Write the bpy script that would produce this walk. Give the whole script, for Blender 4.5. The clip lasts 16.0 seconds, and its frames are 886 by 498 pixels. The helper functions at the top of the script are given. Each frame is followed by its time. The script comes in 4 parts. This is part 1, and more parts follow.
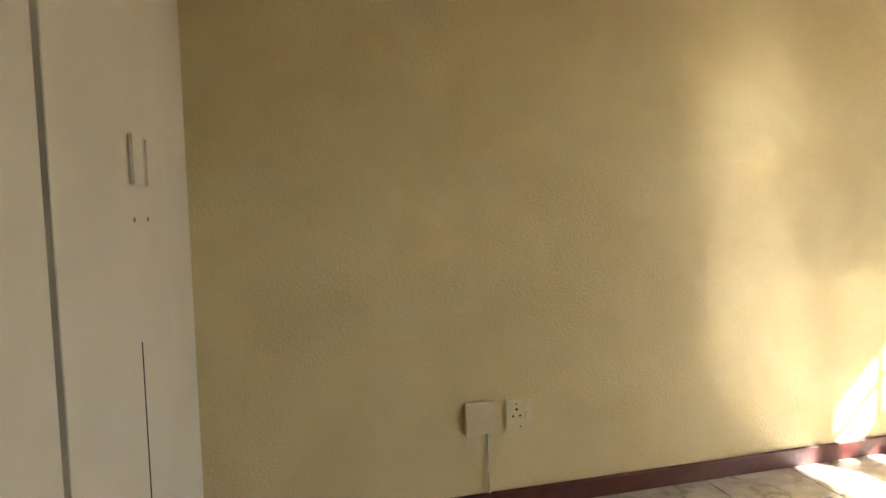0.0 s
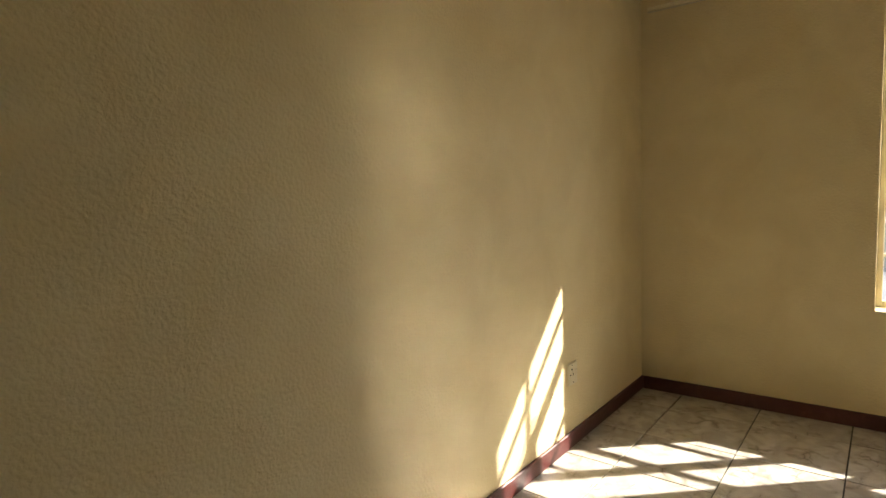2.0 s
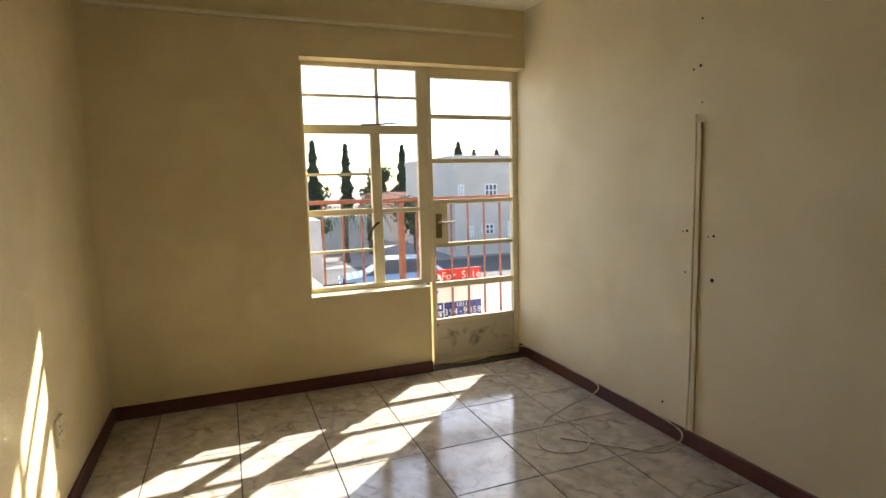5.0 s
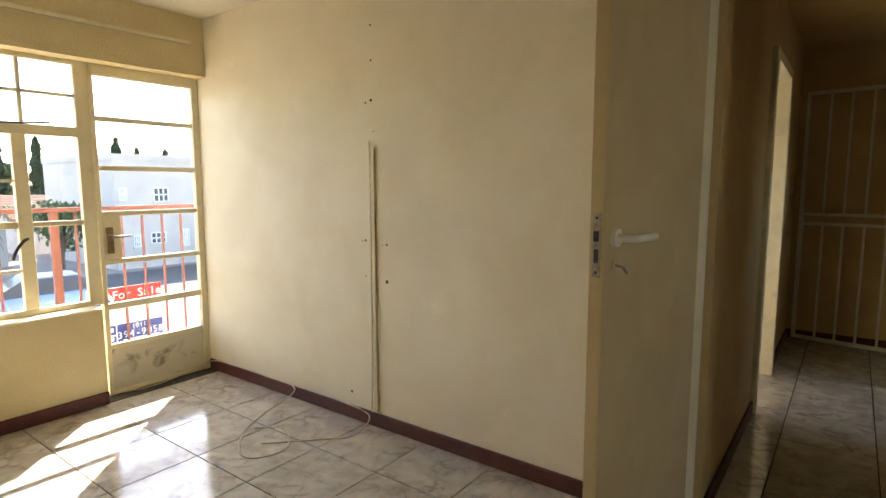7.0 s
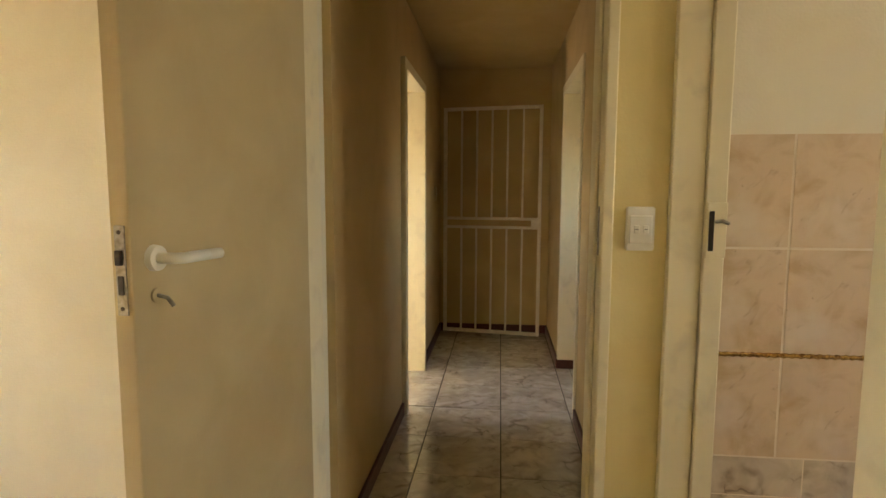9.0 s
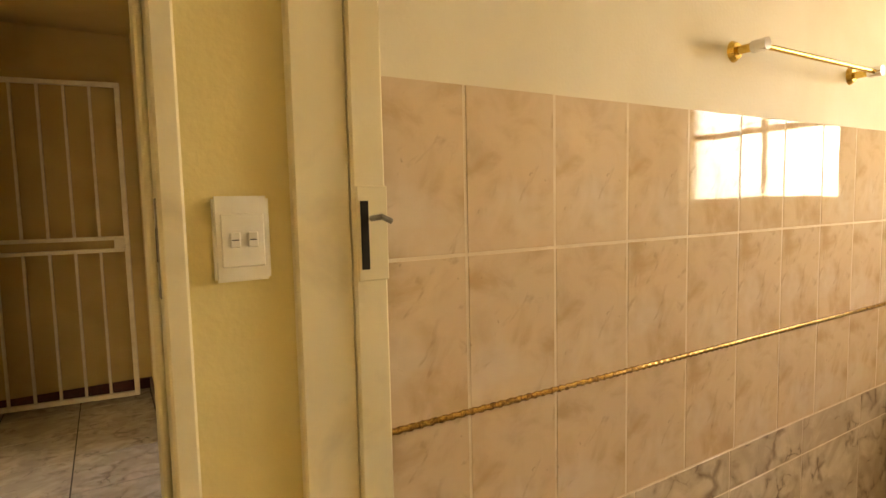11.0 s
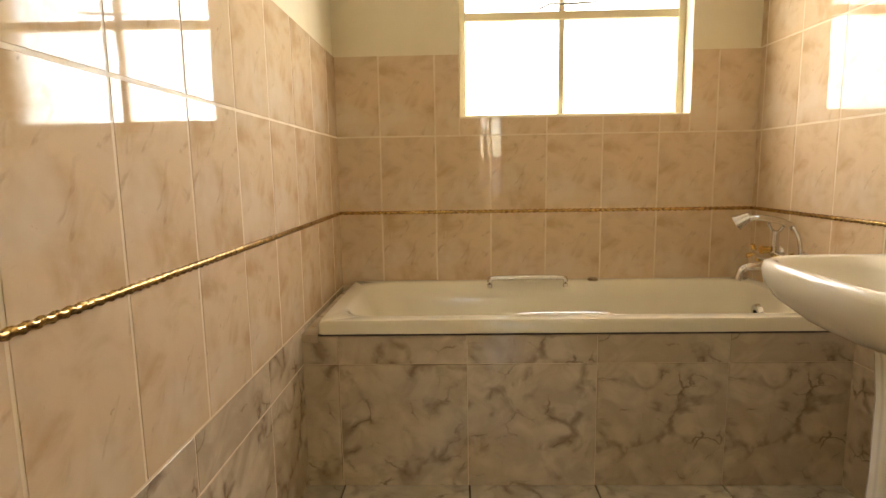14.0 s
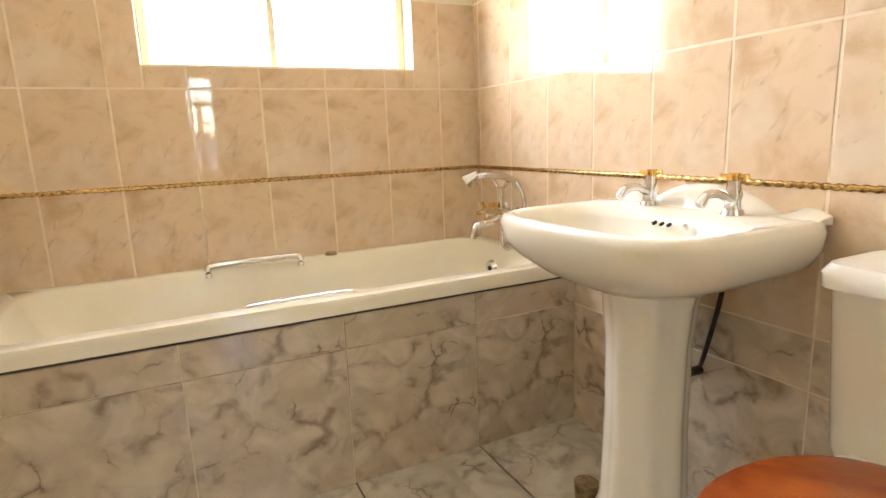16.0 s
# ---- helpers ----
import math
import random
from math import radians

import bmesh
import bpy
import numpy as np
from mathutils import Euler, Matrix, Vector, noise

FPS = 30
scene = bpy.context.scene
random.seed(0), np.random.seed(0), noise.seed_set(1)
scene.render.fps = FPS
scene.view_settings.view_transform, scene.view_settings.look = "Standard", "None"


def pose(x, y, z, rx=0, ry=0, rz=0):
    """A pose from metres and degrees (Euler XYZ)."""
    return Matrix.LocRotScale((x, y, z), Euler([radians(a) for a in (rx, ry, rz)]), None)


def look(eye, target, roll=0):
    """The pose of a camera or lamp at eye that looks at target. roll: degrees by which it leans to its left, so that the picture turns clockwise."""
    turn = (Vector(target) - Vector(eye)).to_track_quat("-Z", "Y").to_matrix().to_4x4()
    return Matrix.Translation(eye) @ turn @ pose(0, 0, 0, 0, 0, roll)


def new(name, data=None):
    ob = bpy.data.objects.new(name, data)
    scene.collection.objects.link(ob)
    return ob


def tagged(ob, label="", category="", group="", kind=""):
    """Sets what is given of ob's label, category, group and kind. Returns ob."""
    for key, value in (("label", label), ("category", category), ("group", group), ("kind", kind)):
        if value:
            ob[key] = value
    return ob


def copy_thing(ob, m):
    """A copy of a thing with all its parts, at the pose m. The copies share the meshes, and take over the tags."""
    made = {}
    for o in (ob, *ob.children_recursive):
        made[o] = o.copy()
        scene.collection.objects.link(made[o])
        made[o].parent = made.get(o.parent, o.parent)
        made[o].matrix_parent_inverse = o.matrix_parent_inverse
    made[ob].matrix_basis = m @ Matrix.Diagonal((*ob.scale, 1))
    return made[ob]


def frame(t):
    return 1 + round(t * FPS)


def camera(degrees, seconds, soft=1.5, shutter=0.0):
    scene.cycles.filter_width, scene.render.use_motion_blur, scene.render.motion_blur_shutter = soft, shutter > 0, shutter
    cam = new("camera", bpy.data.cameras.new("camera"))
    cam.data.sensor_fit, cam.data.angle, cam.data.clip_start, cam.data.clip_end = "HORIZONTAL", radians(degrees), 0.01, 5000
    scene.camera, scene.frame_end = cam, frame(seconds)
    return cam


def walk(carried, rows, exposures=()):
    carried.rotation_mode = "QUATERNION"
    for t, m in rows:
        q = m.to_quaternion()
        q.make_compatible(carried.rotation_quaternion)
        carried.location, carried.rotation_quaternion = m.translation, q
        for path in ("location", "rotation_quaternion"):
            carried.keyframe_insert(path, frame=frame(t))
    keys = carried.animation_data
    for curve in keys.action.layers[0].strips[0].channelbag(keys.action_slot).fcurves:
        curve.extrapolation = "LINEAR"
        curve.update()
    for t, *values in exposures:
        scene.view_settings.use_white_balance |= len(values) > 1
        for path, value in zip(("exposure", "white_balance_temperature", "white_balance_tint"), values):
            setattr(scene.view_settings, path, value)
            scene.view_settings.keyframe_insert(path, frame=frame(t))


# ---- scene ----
cam = camera(77.4, 16.0)
PATH = [
    (0, (-0.628, -0.499, 1.159), (-0.169, 1.442, 1.016), -1.2),
    (0.5, (-0.498, -0.322, 1.176), (0.216, 1.541, 1.037), -0.5),
    (1, (-0.392, -0.152, 1.222), (0.589, 1.583, 1.057), -0.8),
    (1.5, (-0.3, 0.089, 1.223), (0.983, 1.614, 1.062), -1.8),
    (2.5, (-0.072, 0.371, 1.289), (1.691, 1.29, 1.069), -1.8),
    (3.5, (-0.063, 0.564, 1.3), (1.914, 0.752, 1.063), -2.1),
    (4, (-0.147, 0.593, 1.283), (1.836, 0.464, 1.057), -2.3),
    (6.3, (-0.305, 0.965, 1.374), (1.14, -0.392, 1.132), 0.0),
    (6.5, (-0.328, 0.955, 1.377), (1.043, -0.48, 1.138), 0.0),
    (7, (-0.388, 0.92, 1.368), (0.794, -0.675, 1.136), -0.1),
    (8.2, (-0.48, 0.699, 1.359), (0.12, -1.196, 1.142), -0.2),
    (10.3, (-0.661, -0.018, 1.325), (-1.266, -1.915, 1.135), -0.4),
    (10.5, (-0.678, -0.12, 1.308), (-1.435, -1.964, 1.135), -0.9),
    (11, (-0.784, -0.312, 1.299), (-1.821, -2.013, 1.132), -1.3),
    (11.5, (-0.868, -0.456, 1.308), (-2.242, -1.876, 1.045), 0.2),
    (12, (-1.066, -0.651, 1.253), (-2.719, -1.753, 1.024), -0.5),
    (12.5, (-1.243, -0.708, 1.208), (-3.045, -1.543, 0.976), -0.5),
    (13.5, (-1.584, -0.736, 1.112), (-3.547, -1.026, 0.861), -0.6),
    (14, (-1.748, -0.714, 1.046), (-3.728, -0.769, 0.768), -0.9),
    (14.5, (-1.874, -0.678, 1.009), (-3.838, -0.462, 0.698), -1.4),
    (15, (-1.956, -0.676, 0.998), (-3.86, -0.175, 0.646), -1.8),
    (15.5, (-2.0, -0.663, 0.991), (-3.829, 0.052, 0.615), -2.1),
    (16, (-2.019, -0.644, 0.996), (-3.791, 0.196, 0.605), -2.2),
]
EXPO = [(0, 3.1, 6500, 9), (0.5, 2.95, 6550, 9), (1.0, 2.65, 6600, 9), (1.5, 2.3, 6600, 9), (2.0, 1.9, 6700, 10), (3.0, 1.75, 6700, 10), (4.0, 1.65, 6700, 10), (6.3, 2.4, 6400, 10), (7.0, 2.75, 6400, 10), (8.2, 3.4, 6300, 10), (10.3, 3.9, 10000, 16), (11.5, 3.95, 10300, 16), (12.5, 3.8, 9400, 14), (13.5, 3.65, 8300, 13), (14.5, 4.08, 7100, 12), (16.0, 4.6, 6150, 12)]
walk(cam, [(t, look(eye, target, roll)) for t, eye, target, roll in PATH], EXPO)

# ---- light ----
scene.cycles.blur_glossy, scene.cycles.caustics_reflective = 0.0, True   # sun glints off the tiles reach the walls
scene.cycles.sample_clamp_indirect = 0.0
SUN_EL, SUN_AZ = 34.2, -46.8          # degrees; azimuth from +x towards +y
world = bpy.data.worlds.new("sky")
scene.world = world
world.use_nodes = True
wn = world.node_tree.nodes
sky = wn.new("ShaderNodeTexSky")
sky.sky_type, sky.sun_disc = "NISHITA", False
sky.sun_elevation, sky.sun_rotation = radians(SUN_EL), radians(90 - SUN_AZ)
wn["Background"].inputs[1].default_value = 0.15
world.node_tree.links.new(sky.outputs[0], wn["Background"].inputs[0])
sun = new("sun", bpy.data.lights.new("sun", "SUN"))
sun.data.energy, sun.data.angle, sun.data.color = 5.0, radians(0.6), (1.0, 0.95, 0.86)
sd = Vector((math.cos(radians(SUN_EL)) * math.cos(radians(SUN_AZ)), math.cos(radians(SUN_EL)) * math.sin(radians(SUN_AZ)), math.sin(radians(SUN_EL))))
sun.matrix_world = look(sd * 20, (0, 0, 0))


def window_light(name, eye, target, w, h, watts, col):
    """Daylight that enters at a window's opening."""
    d = bpy.data.lights.new(name, "AREA")
    d.shape, d.size, d.size_y, d.energy, d.color = "RECTANGLE", w, h, watts, col
    new(name, d).matrix_world = look(eye, target)


window_light("bathroom_window_light", (-4.325, -0.22, 1.71), (0, -0.22, 1.71), 0.92, 0.84, 1.3, (1.0, 0.93, 0.83))
window_light("side_room_window_light", (1.5, -3.2, 1.55), (0, -3.2, 1.55), 0.9, 0.65, 0.2, (1.0, 0.9, 0.75))
window_light("passage_window_light", (-2.3, -3.25, 1.5), (0, -3.25, 1.5), 0.8, 0.55, 0.13, (1.0, 0.9, 0.75))


# ---- materials ----
def material(name, base, rough=0.6, metal=0.0, var=None, scale=8.0, detail=6, bump=0.0, bscale=60.0, lo=0.35, hi=0.65,
             rand=0.0, bdist=0.004, spec=0.5, coat=0.0, var2=None, scale2=2.0, lo2=0.5, hi2=0.75, rvar=0.0):
    m = bpy.data.materials.new(name)
    m.use_nodes = True
    nt = m.node_tree
    n, l = nt.nodes, nt.links
    b = n["Principled BSDF"]
    b.inputs["Roughness"].default_value, b.inputs["Metallic"].default_value = rough, metal
    b.inputs["Specular IOR Level"].default_value = spec
    b.inputs["Coat Weight"].default_value = coat
    b.inputs["Base Color"].default_value = (*base, 1)
    tc = n.new("ShaderNodeTexCoord")
    geo = n.new("ShaderNodeNewGeometry")
    out = geo.outputs["Position"]
    if rand:
        oi = n.new("ShaderNodeObjectInfo")
        mul = n.new("ShaderNodeVectorMath")
        mul.operation = "SCALE"
        comb = n.new("ShaderNodeCombineXYZ")
        for k in range(3):
            l.new(oi.outputs["Random"], comb.inputs[k])
        l.new(comb.outputs[0], mul.inputs[0])
        mul.inputs["Scale"].default_value = rand
        add = n.new("ShaderNodeVectorMath")
        l.new(out, add.inputs[0])
        l.new(mul.outputs[0], add.inputs[1])
        out = add.outputs[0]
    col = None
    for v, s, a, c in ((var, scale, lo, hi), (var2, scale2, lo2, hi2)):
        if v is None:
            continue
        t = n.new("ShaderNodeTexNoise")
        t.inputs["Scale"].default_value, t.inputs["Detail"].default_value = s, detail
        t.inputs["Distortion"].default_value = 0.6
        l.new(out, t.inputs["Vector"])
        r = n.new("ShaderNodeMapRange")
        r.inputs[1].default_value, r.inputs[2].default_value = a, c
        l.new(t.outputs[0], r.inputs[0])
        x = n.new("ShaderNodeMix")
        x.data_type = "RGBA"
        l.new(r.outputs[0], x.inputs[0])
        if col is None:
            x.inputs[6].default_value = (*base, 1)
        else:
            l.new(col, x.inputs[6])
        x.inputs[7].default_value = (*v, 1)
        col = x.outputs[2]
    if col is not None:
        l.new(col, b.inputs["Base Color"])
    if rvar:
        t = n.new("ShaderNodeTexNoise")
        t.inputs["Scale"].default_value = 5.0
        l.new(geo.outputs["Position"], t.inputs["Vector"])
        r = n.new("ShaderNodeMapRange")
        r.inputs[3].default_value, r.inputs[4].default_value = max(0.02, rough - rvar), rough + rvar
        l.new(t.outputs[0], r.inputs[0])
        l.new(r.outputs[0], b.inputs["Roughness"])
    if bump:
        t = n.new("ShaderNodeTexNoise")
        t.inputs["Scale"].default_value, t.inputs["Detail"].default_value = bscale, 4
        l.new(geo.outputs["Position"], t.inputs["Vector"])
        bp = n.new("ShaderNodeBump")
        bp.inputs["Strength"].default_value, bp.inputs["Distance"].default_value = bump, bdist
        l.new(t.outputs[0], bp.inputs["Height"])
        l.new(bp.outputs[0], b.inputs["Normal"])
    return m


def tile_coords(n, l, spread):
    """Coordinates on one tile's face, shifted to one of a few printed designs."""
    tc, oi = n.new("ShaderNodeTexCoord"), n.new("ShaderNodeObjectInfo")
    if not spread:
        return tc.outputs["Object"]
    comb, add = n.new("ShaderNodeCombineXYZ"), n.new("ShaderNodeVectorMath")
    mul = n.new("ShaderNodeMath")
    mul.operation = "MULTIPLY"
    mul.inputs[1].default_value = spread
    fl = n.new("ShaderNodeMath")
    fl.operation = "FLOOR"
    l.new(oi.outputs["Random"], mul.inputs[0])
    l.new(mul.outputs[0], fl.inputs[0])
    sc = n.new("ShaderNodeMath")
    sc.operation = "MULTIPLY"
    sc.inputs[1].default_value = 3.7
    l.new(fl.outputs[0], sc.inputs[0])
    for k in range(3):
        l.new(sc.outputs[0], comb.inputs[k])
    l.new(tc.outputs["Object"], add.inputs[0])
    l.new(comb.outputs[0], add.inputs[1])
    return add.outputs[0]


def noise_mask(n, l, vec, scale, lo, hi, top=1.0, detail=5, dist=0.0, turn=0.0, stretch=(1, 1, 1), invert=False):
    """A 0..top mask from noise, optionally turned and stretched on the face."""
    if turn or stretch != (1, 1, 1):
        mp = n.new("ShaderNodeMapping")
        mp.vector_type = "TEXTURE"
        mp.inputs["Rotation"].default_value = (0, 0, radians(turn))
        mp.inputs["Scale"].default_value = stretch
        l.new(vec, mp.inputs["Vector"])
        vec = mp.outputs[0]
    t = n.new("ShaderNodeTexNoise")
    t.inputs["Scale"].default_value, t.inputs["Detail"].default_value, t.inputs["Distortion"].default_value = scale, detail, dist
    l.new(vec, t.inputs["Vector"])
    r = n.new("ShaderNodeMapRange")
    r.interpolation_type = "SMOOTHSTEP"
    r.inputs[1].default_value, r.inputs[2].default_value = lo, hi
    r.inputs[3].default_value, r.inputs[4].default_value = (top, 0.0) if invert else (0.0, top)
    l.new(t.outputs[0], r.inputs[0])
    return r.outputs[0]


def times(n, l, a, b):
    m = n.new("ShaderNodeMath")
    m.operation = "MULTIPLY"
    l.new(a, m.inputs[0])
    l.new(b, m.inputs[1])
    return m.outputs[0]


def tint(n, l, col, colour, mask):
    x = n.new("ShaderNodeMix")
    x.data_type = "RGBA"
    l.new(mask, x.inputs[0])
    if isinstance(col, tuple):
        x.inputs[6].default_value = (*col, 1)
    else:
        l.new(col, x.inputs[6])
    x.inputs[7].default_value = (*colour, 1)
    return x.outputs[2]


def glazed(name, rough, wave=0.02, wscale=9.0):
    """A glazed tile with a faintly wavy glaze; returns its material, nodes and links."""
    m = material(name, (0.5, 0.5, 0.5), rough, bump=wave, bscale=wscale)
    return m, m.node_tree.nodes, m.node_tree.links


def beige_tile(name):
    """Warm beige glaze with soft clouds and short slanting brown streaks."""
    m, n, l = glazed(name, 0.03, 0.03)
    v = tile_coords(n, l, 3)
    col = tint(n, l, (0.68, 0.52, 0.355), (0.52, 0.355, 0.205), noise_mask(n, l, v, 9, 0.42, 0.7, 0.85, 6, 0.6))
    col = tint(n, l, col, (0.72, 0.6, 0.46), noise_mask(n, l, v, 5, 0.5, 0.7, 0.8, 3))
    col = tint(n, l, col, (0.36, 0.235, 0.14), noise_mask(n, l, v, 15, 0.585, 0.74, 0.5, 7, 1.2, 45, (1.6, 0.8, 1)))
    col = tint(n, l, col, (0.3, 0.2, 0.13), noise_mask(n, l, v, 30, 0.68, 0.76, 0.6, 3, 0.2))
    l.new(col, n["Principled BSDF"].inputs["Base Color"])
    return m


def marble_tile(name, pale, cloud, dark, vein, rough):
    """Marble-print glaze: pale ground, smoky clouds, jagged dark veins that come and go."""
    m, n, l = glazed(name, rough)
    v = tile_coords(n, l, 9)
    nz = n.new("ShaderNodeTexNoise")
    nz.inputs["Scale"].default_value, nz.inputs["Detail"].default_value = 7, 6
    l.new(v, nz.inputs["Vector"])
    off = n.new("ShaderNodeVectorMath")
    off.operation = "MULTIPLY_ADD"
    off.inputs[1].default_value = (0.16, 0.16, 0.16)
    l.new(nz.outputs["Color"], off.inputs[0])
    l.new(v, off.inputs[2])
    vo = n.new("ShaderNodeTexVoronoi")
    vo.feature = "DISTANCE_TO_EDGE"
    vo.inputs["Scale"].default_value = 10.0
    l.new(off.outputs[0], vo.inputs["Vector"])

    def edge(width):
        r = n.new("ShaderNodeMapRange")
        r.interpolation_type = "SMOOTHSTEP"
        r.inputs[1].default_value, r.inputs[2].default_value, r.inputs[3].default_value, r.inputs[4].default_value = 0.0, width, 1.0, 0.0
        l.new(vo.outputs["Distance"], r.inputs[0])
        return r.outputs[0]
    come = noise_mask(n, l, v, 10, 0.5, 0.68, 0.7, 4)
    col = tint(n, l, pale, cloud, noise_mask(n, l, v, 8, 0.36, 0.66, 0.95, 8, 1.0))
    col = tint(n, l, col, cloud, times(n, l, edge(0.5), noise_mask(n, l, v, 5, 0.38, 0.6, 0.6, 4)))
    col = tint(n, l, col, dark, times(n, l, edge(0.22), noise_mask(n, l, v, 9, 0.49, 0.68, 0.75, 8, 0.8)))
    col = tint(n, l, col, vein, times(n, l, edge(0.045), come))
    l.new(col, n["Principled BSDF"].inputs["Base Color"])
    return m


M_YELLOW = material("yellow_plaster", (0.71, 0.595, 0.34), 0.7, var=(0.65, 0.53, 0.29), scale=3, bump=0.8, bscale=95, bdist=0.005, rvar=0.1)
M_YELLOWS = material("smooth_yellow_plaster", (0.77, 0.65, 0.32), 0.6, var=(0.71, 0.58, 0.27), scale=3, bump=0.2, bscale=90)
# yellow wall paint taken down to ochre: the corridor's dimness is in the colour
M_CORR = material("dimmed_corridor_paint", (0.56, 0.405, 0.19), 0.65, var=(0.5, 0.35, 0.155), scale=3, bump=0.2, bscale=90)
M_CREAM = material("cream_plaster", (0.78, 0.715, 0.56), 0.7, var=(0.72, 0.645, 0.48), scale=2.5, bump=0.25, bscale=110, rvar=0.1)
M_CEIL = material("ceiling_paint", (0.78, 0.74, 0.62), 0.85, var=(0.74, 0.69, 0.57), scale=2, bump=0.1)
M_SKIRT = material("maroon_skirting", (0.075, 0.016, 0.013), 0.45, var=(0.12, 0.035, 0.025), scale=20, bump=0.3, bscale=40, lo=0.5, hi=0.8)
M_FRAME = material("cream_enamel", (0.76, 0.675, 0.46), 0.45, var=(0.62, 0.54, 0.37), scale=9, lo=0.55, hi=0.8, bump=0.12, bscale=50)
M_DOOR = material("painted_door", (0.53, 0.42, 0.23), 0.5, var=(0.47, 0.36, 0.19), scale=4, bump=0.1, bscale=40)
M_WARD = material("wardrobe_melamine", (0.76, 0.71, 0.6), 0.5, var=(0.71, 0.65, 0.53), scale=2.5, bump=0.06)
# near-black that stands in for the shade between wardrobe doors
M_GAP_SHADE = material("gap_shade", (0.03, 0.025, 0.02), 0.9)
M_GROUT = material("dark_grout", (0.05, 0.045, 0.04), 0.9, var=(0.09, 0.08, 0.065), scale=30)
M_WGROUT = material("pale_grout", (0.76, 0.645, 0.48), 0.5, var=(0.68, 0.55, 0.39), scale=14)
M_FTILE = marble_tile("marbled_floor_tile", (0.64, 0.595, 0.52), (0.46, 0.415, 0.345), (0.29, 0.25, 0.2), (0.2, 0.165, 0.13), 0.13)
M_FTILE.node_tree.nodes["Principled BSDF"].inputs["Specular IOR Level"].default_value = 1.0
M_WTILE = beige_tile("beige_wall_tile")
M_MTILE = marble_tile("grey_marbled_tile", (0.68, 0.575, 0.445), (0.49, 0.395, 0.29), (0.25, 0.185, 0.13), (0.15, 0.105, 0.075), 0.08)
M_ROPE = material("gilded_ceramic", (0.6, 0.4, 0.145), 0.18, 1.0, var=(0.22, 0.13, 0.05), scale=90, lo=0.43, hi=0.62)
M_GOLD = material("worn_brass", (0.75, 0.52, 0.16), 0.22, 1.0, var=(0.45, 0.28, 0.08), scale=60, lo=0.5, hi=0.75)
M_CHROME = material("chrome", (0.75, 0.75, 0.76), 0.12, 1.0, var=(0.55, 0.55, 0.56), scale=40, lo=0.55, hi=0.8)
M_STEEL = material("dull_steel", (0.42, 0.4, 0.37), 0.4, 1.0, var=(0.25, 0.22, 0.18), scale=60)
M_DARK = material("dark_metal", (0.035, 0.03, 0.028), 0.5, 0.6, var=(0.08, 0.06, 0.05), scale=60)
M_BRASSPL = material("aged_lock_plate", (0.16, 0.11, 0.06), 0.45, 0.8, var=(0.3, 0.22, 0.12), scale=50)
M_CERAM = material("ivory_ceramic", (0.83, 0.8, 0.71), 0.06, var=(0.8, 0.76, 0.66), scale=3, coat=0.4)
M_ACRYL = material("ivory_acrylic", (0.82, 0.78, 0.66), 0.12, var=(0.79, 0.74, 0.61), scale=3, coat=0.3)
M_PLAST = material("cream_plastic", (0.69, 0.6, 0.4), 0.35, var=(0.64, 0.55, 0.35), scale=20)
M_WHITEP = material("white_plastic", (0.8, 0.77, 0.68), 0.3, var=(0.75, 0.71, 0.6), scale=20)
M_CABLE = material("white_cable", (0.62, 0.57, 0.47), 0.5, var=(0.5, 0.44, 0.34), scale=40)
M_HOLE = material("hole", (0.02, 0.015, 0.01), 0.9)
M_WOOD = material("orange_varnished_wood", (0.42, 0.1, 0.018), 0.2, var=(0.27, 0.05, 0.01), scale=7, coat=0.5, lo=0.4, hi=0.6)
M_GATE = material("white_gate_paint", (0.74, 0.68, 0.55), 0.45, var=(0.66, 0.59, 0.45), scale=20)
M_RUST = material("red_oxide_paint", (0.26, 0.085, 0.055), 0.6, var=(0.2, 0.07, 0.05), scale=15, bump=0.2)
M_RED = material("sign_red", (0.62, 0.02, 0.02), 0.5, var=(0.55, 0.02, 0.02), scale=6)
M_WHITE = material("sign_white", (0.8, 0.8, 0.8), 0.5, var=(0.74, 0.74, 0.74), scale=6)
M_BLUE = material("sign_blue", (0.02, 0.04, 0.2), 0.5, var=(0.03, 0.05, 0.24), scale=6)
M_RENDER = material("white_render", (0.55, 0.5, 0.45), 0.9, var=(0.46, 0.41, 0.36), scale=0.7, var2=(0.52, 0.48, 0.43), scale2=4, bump=0.2, bscale=20)
M_SHEET = material("grey_roof_sheeting", (0.15, 0.15, 0.155), 0.6, var=(0.22, 0.21, 0.2), scale=2, bump=0.2, bscale=15)
M_PAVE = material("paving", (0.3, 0.25, 0.21), 0.9, var=(0.22, 0.18, 0.15), scale=0.6, var2=(0.36, 0.31, 0.26), scale2=5, bump=0.3, bscale=12)
M_ASPH = material("asphalt", (0.06, 0.057, 0.055), 0.9, var=(0.09, 0.085, 0.08), scale=1.2, bump=0.3, bscale=30)
M_LAWN = material("lawn", (0.09, 0.12, 0.035), 0.95, var=(0.16, 0.16, 0.06), scale=2, bump=0.5, bscale=20)
M_LEAF = material("foliage", (0.05, 0.085, 0.03), 0.8, var=(0.09, 0.12, 0.04), scale=3)
M_CYP = material("cypress_foliage", (0.022, 0.04, 0.02), 0.85, var=(0.045, 0.07, 0.03), scale=2)
M_BARK = material("bark", (0.12, 0.08, 0.055), 0.95, var=(0.08, 0.055, 0.04), scale=5, bump=0.5)
M_ROOF = material("clay_roof_tile", (0.3, 0.15, 0.1), 0.9, var=(0.22, 0.11, 0.075), scale=1.5, bump=0.2)
